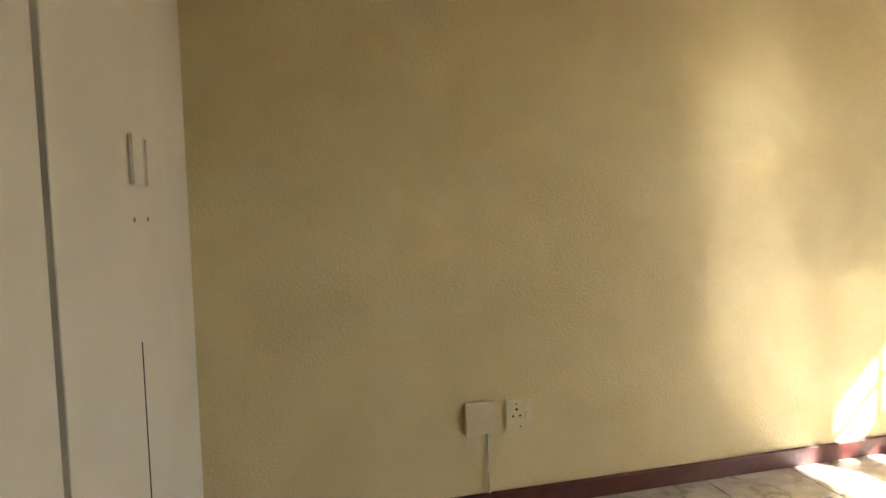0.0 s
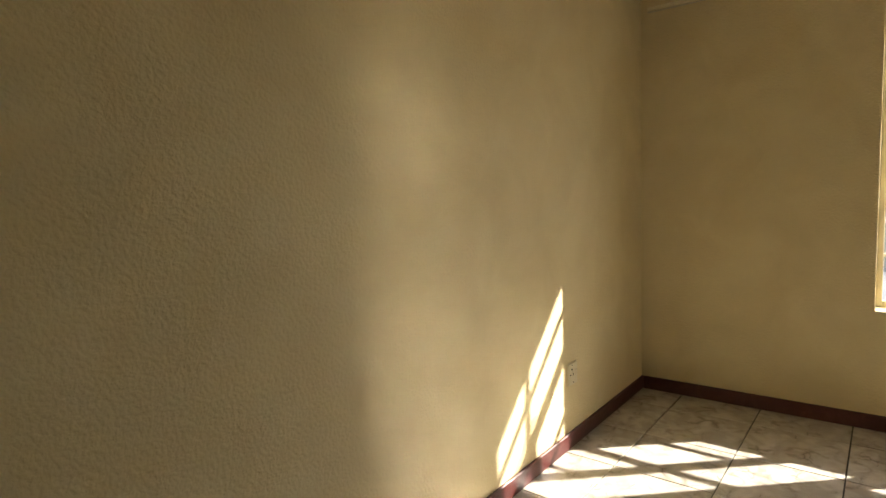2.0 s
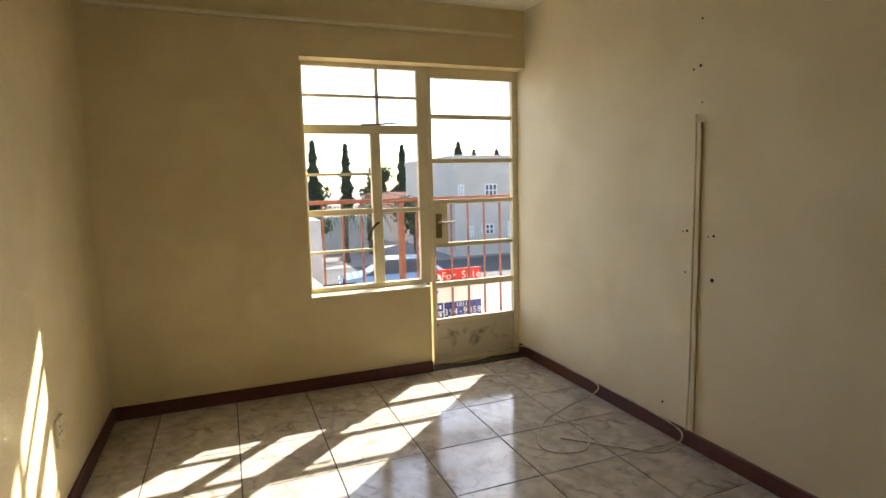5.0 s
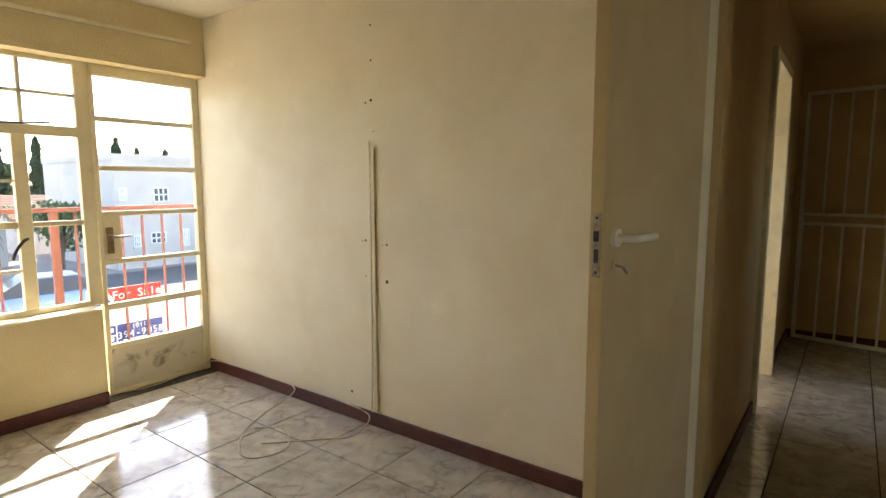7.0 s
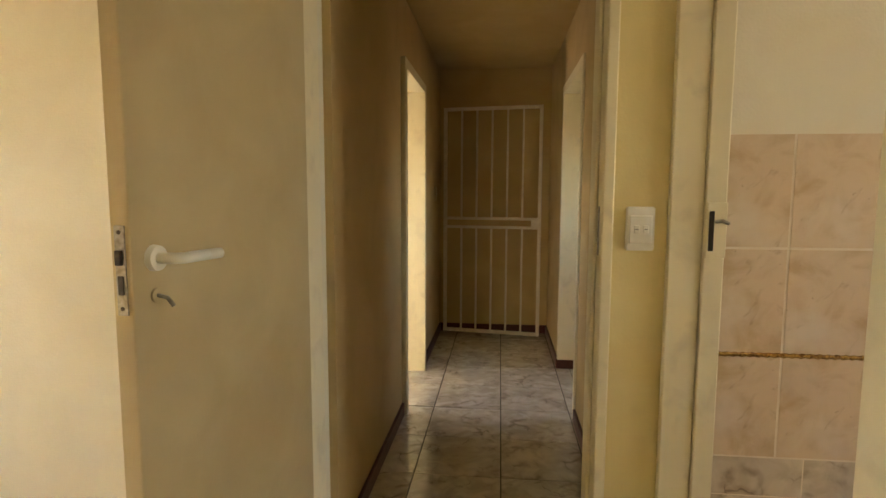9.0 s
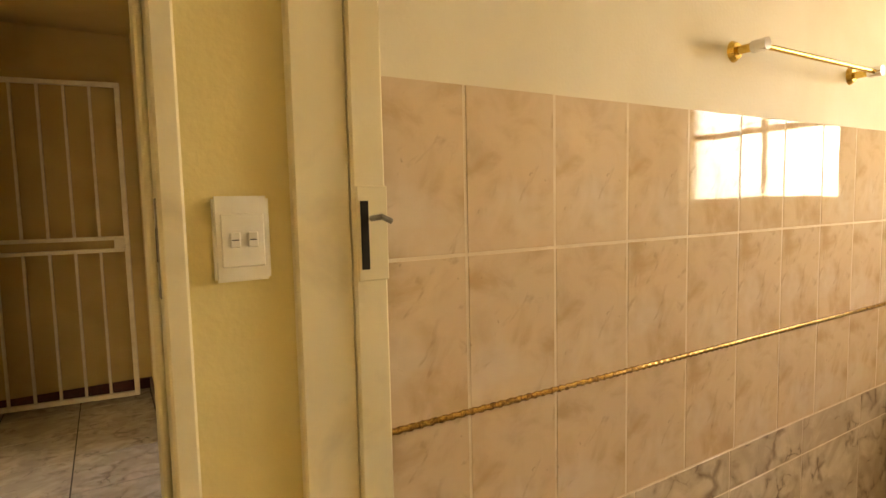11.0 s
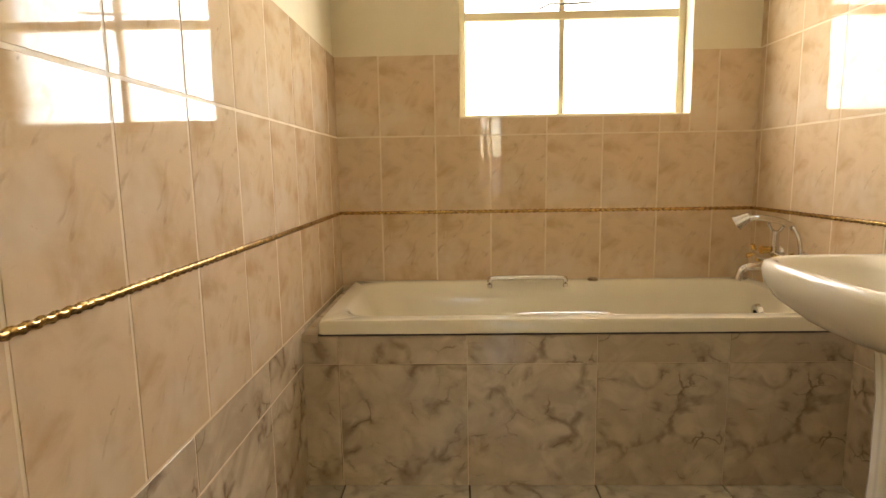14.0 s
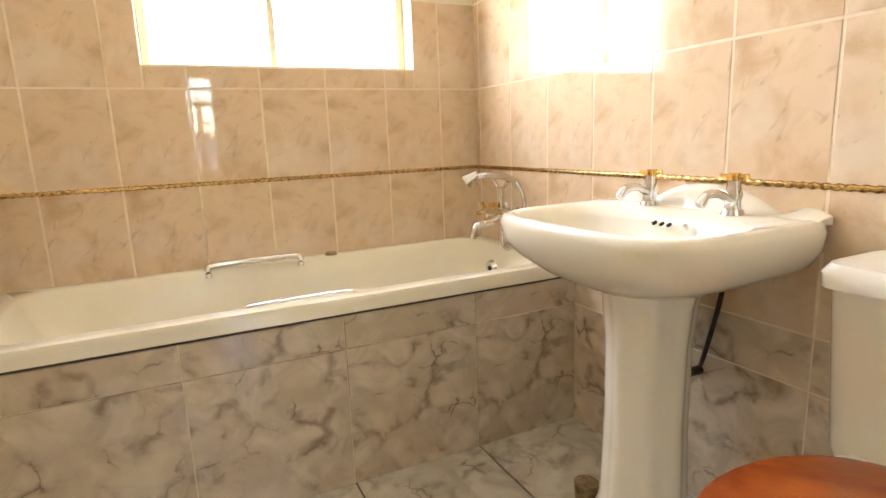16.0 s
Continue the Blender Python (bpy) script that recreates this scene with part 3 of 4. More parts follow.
for z in (1.295, 1.155):
    part("screw", cyl((0.097, -0.334, z), (0.097, -0.3325, z), 0.004, seg=8), M_DARK, le)
hd = part("rose", cyl((0.078, -0.395, 1.242), (0.065, -0.395, 1.242), 0.026, 0.024, 20), M_WHITEP, lf, "white plastic handle rose", smooth=40)
part("lever", tube(smooth_path([(0.068, -0.395, 1.242), (0.034, -0.395, 1.242), (0.02, -0.41, 1.242), (0.019, -0.44, 1.242), (0.019, -0.52, 1.24)], 5), 0.011, 10), M_WHITEP, hd, "white plastic lever", smooth=60)
kh = part("escutcheon", cyl((0.078, -0.395, 1.17), (0.072, -0.395, 1.17), 0.014, seg=14), M_DOOR, lf)
part("key", tube([(0.072, -0.395, 1.17), (0.052, -0.396, 1.166), (0.04, -0.398, 1.15)], 0.004, 6), M_STEEL, kh, "steel key left in the lock")
lf.matrix_world = Matrix.Translation((0.064, -1.18, -0.012)) @ Matrix.Rotation(radians(-5.2), 4, "Z") @ Matrix.Translation((-0.097, 1.08, 0))


def door_frame(name, label, pieces):
    o = tagged(new(name), label, "door frame", "", "structure")
    for nm, b in pieces:
        part(nm, box(*b, 0.004), M_FRAME, o)
    return o


f2 = door_frame("door_frame_2", "cream steel door frame between bedroom and corridor", (
    ("jamb", (DL - 0.034, DL, SJ - 0.15, SJ + 0.012, 0, 2.1)), ("stop", (DL, DL + 0.012, SJ - 0.15, SJ - 0.06, 0, 2.06)),
    ("jamb", (0.058, 0.1, SJ - 0.15, SJ + 0.012, 0, 2.1)), ("head", (DL, 0.058, SJ - 0.15, SJ + 0.012, 2.06, 2.1))))
part("strike_plate", box(DL - 0.001, DL + 0.002, SJ - 0.05, SJ - 0.028, 1.165, 1.315, 0.001), M_STEEL, f2, "steel strike plate")
part("strike_slot", box(DL + 0.0015, DL + 0.0025, SJ - 0.044, SJ - 0.034, 1.22, 1.27), M_HOLE, f2)
f3 = door_frame("door_frame_3", "cream steel bathroom door frame with a steel strike", (
    ("jamb", (-1.135, -1.04, SJ - 0.05, SJ + 0.022, 0, 2.12)), ("jamb", (-1.195, -1.135, SJ - 0.05, SJ + 0.03, 0, 2.1)),
    ("jamb", (-1.2, -1.04, BD1 - 0.02, BD1 + 0.05, 0, 2.12)), ("head", (-1.2, -1.04, SJ + 0.03, BD1 - 0.02, 2.06, 2.12))))
part("strike_plate", box(-1.196, -1.14, SJ + 0.029, SJ + 0.034, 1.17, 1.33, 0.002), M_FRAME, f3, "painted strike plate")
part("strike_hole", box(-1.16, -1.146, SJ + 0.032, SJ + 0.0355, 1.19, 1.305), M_HOLE, f3)
part("latch", tube([(-1.165, SJ + 0.033, 1.275), (-1.178, SJ + 0.05, 1.278), (-1.195, SJ + 0.05, 1.27)], 0.005, 8), M_STEEL, f3, "bent steel keep")
f4 = door_frame("door_frame_4", "white painted frame of the corridor side room", (
    ("jamb", (0.0, 0.17, -3.62, -3.56, 0, 2.13)), ("jamb", (0.0, 0.17, -2.79, -2.73, 0, 2.13)), ("head", (0.0, 0.17, -3.56, -2.79, 2.07, 2.13))))
f5 = door_frame("door_frame_5", "white painted frame of the side passage", (
    ("jamb", (CR - 0.14, CR + 0.012, -2.8, -2.74, 0, 2.13)), ("jamb", (CR - 0.14, CR + 0.012, -3.742, -3.7, 0.082, 2.13)), ("head", (CR - 0.14, CR + 0.012, -3.7, -2.8, 2.07, 2.13))))


sl = tagged(new("door_3"), "white painted flush door standing open into the side room", "door", "", "structure")
part("leaf", box(0.185, 0.97, -3.615, -3.575, 0.01, 2.06, 0.002), M_WARD, sl)
for z in (0.25, 1.8):
    part("hinge", cyl((0.178, -3.57, z), (0.178, -3.57, z + 0.1), 0.008, seg=8), M_STEEL, sl, "steel butt hinge")
ip = thing("corridor_switch", "small aged cream switch plate on the corridor wall", "light switch")
part("plate", box(CL - 0.01, CL, -4.5, -4.42, 1.28, 1.4, 0.003), M_PLAST, ip)
part("rocker", box(CL - 0.014, CL - 0.01, -4.47, -4.45, 1.325, 1.355, 0.001), M_WHITEP, ip)


# light switch beside the bathroom
sw = thing("light_switch", "white two-gang light switch on yellow wall", "light switch")
part("plate", box(-1.003, -0.92, SJ, SJ + 0.012, 1.186, 1.316, 0.004, 2), M_WHITEP, sw)
part("inner_plate", box(-0.994, -0.93, SJ + 0.011, SJ + 0.015, 1.208, 1.29, 0.002), M_WHITEP, sw)
for x in (-0.976, -0.95):
    part("rocker", box(x - 0.008, x + 0.008, SJ + 0.014, SJ + 0.018, 1.238, 1.262, 0.002), M_WHITEP, sw)
    part("mark", box(x - 0.005, x + 0.005, SJ + 0.0178, SJ + 0.0186, 1.249, 1.2505), M_HOLE, sw)

# security gate at the end of the corridor
gt = thing("security_gate", "white barred steel security gate against the wall", "security gate", at=(-0.02, -4.72, 0))
gt.rotation_euler = (0, 0, radians(-8.4))
for b in ((-0.03, 0.0, -0.015, 0.015, 0.03, 2.13), (-0.91, -0.88, -0.015, 0.015, 0.03, 2.13), (-0.88, -0.03, -0.014, 0.014, 2.1, 2.13), (-0.88, -0.03, -0.014, 0.014, 0.03, 0.06), (-0.88, -0.03, -0.014, 0.014, 1.1, 1.125), (-0.88, -0.03, -0.014, 0.014, 1.02, 1.045)):
    part("gate_frame", box(*b, 0.002), M_GATE, gt)
for i in range(5):
    x = -0.03 - 0.85 * (i + 1) / 6
    part("bar", box(x - 0.008, x + 0.008, -0.008, 0.008, 0.06, 1.02), M_GATE, gt)
    part("bar", box(x - 0.008, x + 0.008, -0.008, 0.008, 1.125, 2.1), M_GATE, gt)
part("lock_box", box(-0.885, -0.82, -0.018, 0.018, 1.04, 1.11, 0.003), M_GATE, gt)

# ---- bathroom things ----
# window
bw = tagged(new("window_2"), "cream steel bathroom window with bright obscured panes", "window", "", "structure")
WX = BX - 0.1
for b in ((BW0, BW0 + 0.03, BWS, BWH), (BW1 - 0.03, BW1, BWS, BWH), (BW0 + 0.03, BW1 - 0.03, BWS, BWS + 0.02), (BW0 + 0.03, BW1 - 0.03, BWH - 0.03, BWH), (BW0 + 0.03, BW1 - 0.03, 1.68, 1.715)):
    part("window_frame", box(WX - 0.02, WX + 0.02, *b, 0.003), M_FRAME, bw)
for b in ((-0.272, -0.248, BWS + 0.02, 1.68), (-0.272, -0.248, 1.715, BWH - 0.03), (BW0 + 0.03, -0.272, 1.905, 1.927), (-0.248, BW1 - 0.03, 1.905, 1.927)):
    part("glazing_bar", box(WX - 0.015, WX + 0.015, *b, 0.002), M_FRAME, bw)
for y0, y1 in ((BW0 + 0.03, -0.272), (-0.248, BW1 - 0.03)):
    for z0, z1 in ((BWS + 0.02, 1.68), (1.715, 1.905), (1.927, BWH - 0.03)):
        pane(bw, WX, y0, y1, z0, z1, M_FROST)
part("peg_stay", tube([(WX + 0.03, -0.36, 1.72), (WX + 0.05, -0.32, 1.735), (WX + 0.05, -0.2, 1.735), (WX + 0.05, -0.12, 1.74)], 0.005, 6), M_STEEL, bw, "steel peg stay")

# bathtub
tub = thing("bathtub", "ivory built-in bathtub with chrome grips", "bathtub")
BY0, BY1, BF = -1.172, BN - 0.006, -3.468
cx, cy = (BX + BF) / 2, (BY0 + BY1) / 2
hx, hy = (BF - BX) / 2 - 0.003, (BY1 - BY0) / 2
rings = [rrect(cx, cy, hx, hy, 0.02, 0.529), rrect(cx, cy, hx, hy, 0.02, 0.562), rrect(cx, cy, hx - 0.006, hy - 0.006, 0.02, 0.572), rrect(cx, cy, hx - 0.05, hy - 0.055, 0.12, 0.575),
         rrect(cx, cy, hx - 0.062, hy - 0.07, 0.12, 0.568), rrect(cx, cy, hx - 0.075, hy - 0.1, 0.13, 0.5), rrect(cx, cy + 0.03, hx - 0.1, hy - 0.17, 0.14, 0.3), rrect(cx, cy + 0.05, hx - 0.13, hy - 0.24, 0.14, 0.2), rrect(cx, cy + 0.05, hx - 0.18, hy - 0.32, 0.12, 0.175)]
part("shell", loft(rings, cap0=False), M_ACRYL, tub, smooth=50)
for x, dz, y in ((BX + 0.078, -0.015, -0.42), (BF - 0.092, -0.045, -0.36)):
    g = [(x, y - 0.16, 0.565 + dz), (x, y - 0.16, 0.595 + dz), (x, y - 0.14, 0.607 + dz), (x, y, 0.609 + dz), (x, y + 0.14, 0.607 + dz), (x, y + 0.16, 0.595 + dz), (x, y + 0.16, 0.565 + dz)]
    part("grip", tube(smooth_path(g, 4), 0.011, 10), M_CHROME, tub, "chrome grab handle", smooth=60)
ov = part("overflow", cyl((-3.86, 0.447, 0.49), (-3.86, 0.43, 0.487), 0.033, 0.03, 20), M_CHROME, tub, "chrome overflow rose", smooth=40)
part("overflow_hole", cyl((-3.86, 0.432, 0.487), (-3.86, 0.428, 0.4865), 0.012, seg=10), M_HOLE, ov)
single("bath_plug", cyl((-4.09, -0.14, 0.575), (-4.09, -0.14, 0.585), 0.024, 0.018, 14), M_BRASSPL, "brown bath plug lying on the tub rim", "bath plug", smooth=40)
# mixer with hand shower on the north wall over the tub
mx = thing("bath_mixer", "chrome and brass bath mixer with hand shower", "bath mixer")
MXX, MXZ = -3.84, 0.705
yw = BN - 0.075
part("body", tube([(MXX - 0.09, yw, MXZ), (MXX + 0.09, yw, MXZ)], 0.022, 14), M_CHROME, mx, smooth=50)
for s in (-1, 1):
    part("wall_elbow", tube(smooth_path([(MXX + s * 0.075, BN - 0.002, MXZ), (MXX + s * 0.075, BN - 0.04, MXZ), (MXX + s * 0.07, yw, MXZ)], 4), 0.016, 12), M_CHROME, mx, smooth=60)
    part("wall_rose", cyl((MXX + s * 0.075, BN - 0.006, MXZ), (MXX + s * 0.075, BN - 0.016, MXZ), 0.034, 0.026, 18), M_CHROME, mx, smooth=40)
    tp = part("tap_head", cyl((MXX + s * 0.09, yw, MXZ), (MXX + s * 0.125, yw, MXZ), 0.02, 0.017, 14), M_CHROME, mx, smooth=40)
    bm = bmesh.new()
    for k in range(4):
        a = k * math.pi / 2 + 0.4
        bm_cyl(bm, (MXX + s * 0.13, yw, MXZ), (MXX + s * 0.13, yw + 0.035 * math.cos(a), MXZ + 0.035 * math.sin(a)), 0.006, 0.009, 8)
    part("cross_handle", bm, M_GOLD, tp, "brass cross handle", smooth=50)
part("spout", tube(smooth_path([(MXX, yw, MXZ - 0.01), (MXX, yw - 0.05, MXZ - 0.03), (MXX, yw - 0.11, MXZ - 0.04), (MXX, yw - 0.13, MXZ - 0.085)], 5), 0.015, 12), M_CHROME, mx, smooth=60)
part("diverter", tube([(MXX, yw, MXZ), (MXX, yw, MXZ + 0.06), (MXX, yw, MXZ + 0.1)], 0.014, 12), M_CHROME, mx, smooth=60)
part("diverter_knob", cyl((MXX, yw - 0.02, MXZ + 0.03), (MXX, yw - 0.05, MXZ + 0.03), 0.013, 0.016, 12), M_GOLD, mx, smooth=50)
part("cradle", tube(smooth_path([(MXX - 0.05, yw, MXZ + 0.125), (MXX - 0.02, yw, MXZ + 0.1), (MXX + 0.02, yw, MXZ + 0.1), (MXX + 0.05, yw, MXZ + 0.125)], 4), 0.006, 8), M_CHROME, mx, smooth=60)
hs = part("handset", tube(smooth_path([(MXX + 0.11, yw, MXZ + 0.125), (MXX + 0.03, yw, MXZ + 0.14), (MXX - 0.06, yw - 0.02, MXZ + 0.145), (MXX - 0.1, yw - 0.05, MXZ + 0.14)], 5), 0.012, 10), M_CHROME, mx, smooth=60)
part("spray_head", cyl((MXX - 0.1, yw - 0.045, MXZ + 0.15), (MXX - 0.125, yw - 0.085, MXZ + 0.12), 0.018, 0.034, 18), M_CHROME, hs, smooth=40)
hose = smooth_path([(MXX + 0.11, yw, MXZ + 0.125), (MXX + 0.15, yw, MXZ + 0.08), (MXX + 0.155, yw, MXZ), (MXX + 0.12, yw - 0.02, MXZ - 0.1), (MXX + 0.05, yw - 0.02, MXZ - 0.125), (MXX, yw, MXZ - 0.06)], 16)
bm = tube(hose, 0.0075, 8)
part("hose", bm, M_CHROME, mx, "ribbed chrome shower hose", smooth=60)

# basin on pedestal
bs = thing("pedestal_basin", "ivory ceramic wash basin on a fluted pedestal", "wash basin")
CX, YB = -2.965, BN


def basin_ring(w, d, z, back=0.0, e=2.6, n=48):
    """A rounded outline, flat at the wall, bowed towards the room."""
    out = []
    for k in range(n):
        a = 2 * math.pi * k / n
        c, s = math.cos(a), math.sin(a)
        px = w * math.copysign(abs(c) ** (2 / e), c)
        eb = 9 if s > 0 and back < 0.03 else e
        px = w * math.copysign(abs(c) ** (2 / eb), c)
        py = d / 2 * math.copysign(abs(s) ** (2 / eb), s)
        out.append(Vector((CX + px, YB - back - d / 2 + py, z)))
    return out


rings = [basin_ring(0.12, 0.24, 0.635, 0.1, 2.2), basin_ring(0.17, 0.31, 0.65, 0.07, 2.3), basin_ring(0.235, 0.4, 0.68, 0.04, 2.5), basin_ring(0.285, 0.455, 0.712, 0.015, 3.4), basin_ring(0.303, 0.482, 0.745, 0.004, 4.0), basin_ring(0.307, 0.49, 0.785, 0.003, 4.2),
         basin_ring(0.3, 0.482, 0.803, 0.006, 4.2), basin_ring(0.285, 0.46, 0.808, 0.015, 4.0), basin_ring(0.268, 0.33, 0.803, 0.135, 3.6), basin_ring(0.25, 0.3, 0.775, 0.15, 3.2), basin_ring(0.2, 0.25, 0.69, 0.17, 2.4), basin_ring(0.1, 0.14, 0.672, 0.22, 2.0)]
part("bowl", loft(rings), M_CERAM, bs, smooth=60)
# raised back ledge with a curved crest
bm = bmesh.new()
n = 24
prof = []
for k in range(n + 1):
    u = -1 + 2 * k / n
    h = 0.008 + 0.055 * max(0.0, 1 - (abs(u) / 0.62) ** 2.2) + (0.02 * math.exp(-((abs(u) - 0.85) / 0.12) ** 2))
    prof.append((CX + 0.29 * u, 0.8 + h))
bm_loft(bm, [[Vector((x, YB - 0.004, 0.795)), Vector((x, YB - 0.004, z)), Vector((x, YB - 0.02, z)), Vector((x, YB - 0.045, z - 0.3 * (z - 0.8))), Vector((x, YB - 0.07, 0.8))] for x, z in prof])
bmesh.ops.recalc_face_normals(bm, faces=bm.faces)
part("back_crest", bm, M_CERAM, bs, smooth=50)
part("wall_bracket", box(CX + 0.08, CX + 0.22, YB - 0.16, YB - 0.002, 0.675, 0.74, 0.012, 2), M_CERAM, bs, smooth=40)
for i in range(3):
    part("overflow_hole", cyl((CX - 0.028 + i * 0.022, YB - 0.168, 0.775), (CX - 0.028 + i * 0.022, YB - 0.158, 0.779), 0.0042, seg=8), M_HOLE, bs)
part("chain_stay", cyl((CX + 0.062, YB - 0.17, 0.775), (CX + 0.062, YB - 0.158, 0.779), 0.008, seg=10), M_CHROME, bs)


def ped_ring(r, z):
    out = []
    for k in range(40):
        a = 2 * math.pi * k / 40
        q = r * (1 + 0.045 * math.cos(a * 8))
        out.append(Vector((CX + q * math.cos(a), YB - 0.2 + 0.9 * q * math.sin(a), z)))
    return out


part("pedestal", loft([ped_ring(0.122, 0.0), ped_ring(0.12, 0.03), ped_ring(0.108, 0.06), ped_ring(0.1, 0.3), ped_ring(0.102, 0.5), ped_ring(0.112, 0.6), ped_ring(0.125, 0.65)]), M_CERAM, bs, "fluted ivory ceramic pedestal", smooth=60)


def basin_tap(x):
    o = thing("basin_tap", "chrome pillar tap with brass cross head", "tap", "basin taps", (x, YB - 0.085, 0.806))
    part("base", cyl((0, 0, 0), (0, 0, 0.012), 0.026, 0.022, 16), M_CHROME, o, smooth=40)
    part("pillar", loft([[Vector((r * math.cos(a * math.pi / 8), r * math.sin(a * math.pi / 8), z)) for a in range(16)] for r, z in ((0.019, 0.01), (0.017, 0.03), (0.02, 0.045), (0.015, 0.06), (0.014, 0.075))]), M_CHROME, o, smooth=50)
    part("spout", tube(smooth_path([(0, -0.01, 0.034), (0, -0.05, 0.05), (0, -0.085, 0.048), (0, -0.105, 0.028)], 5), 0.011, 10), M_CHROME, o, smooth=60)
    bm = bmesh.new()
    for k in range(4):
        a = k * math.pi / 2 + 0.3
        bm_cyl(bm, (0, 0, 0.082), (0.03 * math.cos(a), 0.03 * math.sin(a), 0.085), 0.004, 0.006, 8)
    bm_cyl(bm, (0, 0, 0.074), (0, 0, 0.092), 0.013, 0.011, 12)
    part("cross_head", bm, M_GOLD, o, "brass cross head", smooth=50)
    return o


tap = basin_tap(CX - 0.12)
copy_thing(tap, Matrix.Translation((CX + 0.12, YB - 0.085, 0.806)))
wp = thing("waste_pipe", "dark plastic waste pipe behind the pedestal", "pipe")
part("pipe", tube(smooth_path([(-2.89, 0.52, 0.66), (-2.91, 0.52, 0.55), (-2.945, 0.525, 0.42), (-2.97, 0.545, 0.38)], 5), 0.006, 8), M_DARK, wp, smooth=60)
part("valve", cyl((-2.965, 0.54, 0.375), (-2.965, 0.5, 0.375), 0.012, 0.012, 10), M_DARK, wp)
single("floor_cup", cyl((-3.1, 0.28, 0), (-3.1, 0.28, 0.05), 0.03, 0.034, 16), M_BRASSPL, "small brown rubber doorstop beside the pedestal", "doorstop", smooth=40)

# toilet
wc = thing("toilet", "ivory close-coupled toilet with orange wooden seat", "toilet")
TX = -2.35
part("cistern", loft([rrect(TX, BN - 0.1, 0.19, 0.085, 0.05, 0.36), rrect(TX, BN - 0.1, 0.215, 0.09, 0.05, 0.42), rrect(TX, BN - 0.105, 0.225, 0.1, 0.04, 0.72)]), M_CERAM, wc, smooth=40)
part("cistern_lid", loft([rrect(TX, BN - 0.108, 0.237, 0.106, 0.04, 0.72), rrect(TX, BN - 0.108, 0.24, 0.107, 0.04, 0.745), rrect(TX, BN - 0.108, 0.228, 0.1, 0.04, 0.762)]), M_CERAM, wc, "ivory ceramic lid", smooth=40)


def oval(hw, y0, y1, z, e=2.2, n=36):
    c = (y0 + y1) / 2
    return [Vector((TX + hw * math.copysign(abs(math.cos(a)) ** (2 / e), math.cos(a)), c + (y1 - y0) / 2 * math.copysign(abs(math.sin(a)) ** (2 / e), math.sin(a)), z)) for a in (2 * math.pi * k / n for k in range(n))]


part("pan", loft([oval(0.12, 0.05, BN - 0.12, 0.0), oval(0.11, 0.05, BN - 0.12, 0.1), oval(0.15, -0.02, BN - 0.1, 0.28), oval(0.185, -0.1, BN - 0.07, 0.38), oval(0.185, -0.1, BN - 0.07, 0.43)]), M_CERAM, wc, smooth=50)
part("pan_shelf", box(TX - 0.18, TX + 0.18, BN - 0.24, BN - 0.02, 0.34, 0.42, 0.02, 2), M_CERAM, wc, smooth=40)
part("seat_lid", loft([oval(0.195, -0.115, BN - 0.215, 0.43), oval(0.2, -0.12, BN - 0.21, 0.445), oval(0.195, -0.115, BN - 0.215, 0.46), oval(0.17, -0.09, BN - 0.24, 0.466)]), M_WOOD, wc, "orange varnished wood-grain seat lid", smooth=40)

# towel rail on the south bathroom wall
tr = thing("towel_rail", "polished brass towel rail with chrome ends", "towel rail")
part("rail", tube([(-2.3, BS + 0.075, 1.7), (-3.03, BS + 0.075, 1.7)], 0.008, 12), M_GOLD, tr, smooth=60)
for x in (-2.31, -3.0):
    po = part("post", tube([(x, BS, 1.7), (x, BS + 0.075, 1.7)], 0.012, 12), M_GOLD, tr, smooth=60)
    part("rose", cyl((x, BS, 1.7), (x, BS + 0.014, 1.7), 0.03, 0.022, 18), M_GOLD, po, smooth=40)
    part("ball", cyl((x, BS + 0.055, 1.7), (x, BS + 0.095, 1.7), 0.017, 0.017, 18), M_CHROME, po, "chrome collar", smooth=40)


# gilded rope border at z 0.875
def rope(name, a, b):
    a, b = Vector(a), Vector(b)
    d = (b - a).normalized()
    up = Vector((0, 0, 1))
    side = d.cross(up)
    n = int((b - a).length / 0.006)
    rings = []
    for i in range(n + 1):
        p = a + d * ((b - a).length * i / n)
        ph = i * 0.006 / 0.024 * 2 * math.pi
        ring = []
        for k in range(10):
            t = 2 * math.pi * k / 10
            r = 0.0072 * (1 + 0.22 * math.cos(2 * t + ph))
            ring.append(p + r * (math.cos(t) * side + math.sin(t) * up))
        rings.append(ring)
    bm = loft(rings)
    return single(name, bm, M_ROPE, "twisted gilded rope border tile strip", "tile trim", "rope borders", smooth=80)


RZ = 0.872
rope("rope_trim", (-1.2, BS + 0.009, RZ), (BX, BS + 0.009, RZ))
rope("rope_trim", (BX + 0.009, BS, RZ), (BX + 0.009, BN, RZ))
rope("rope_trim", (BX, BN - 0.009, RZ), (-1.95, BN - 0.009, RZ))

# ---- outside ----
GZ = -2.9
structure("ground", box(3.7, 400, -300, 300, GZ - 0.3, GZ), M_PAVE, "brown-grey paved ground between the houses", "ground")
structure("road", box(22, 28, -120, 120, GZ, GZ + 0.012), M_ASPH, "dark tarred access road", "road")
structure("lawn", box(11, 17, 3.0, 5.6, GZ, GZ + 0.02), M_LAWN, "patch of dry lawn", "lawn")
structure("balcony_floor", box(EX + 0.22, 4.55, -3.2, 2.6, -0.2, -0.03), M_RENDER, "concrete balcony slab", "floor")
structure("outer_wall", box(EX + 0.22, EX + 0.3, NY, 6, GZ, 2.7), M_RENDER, "rendered outer wall", "wall")

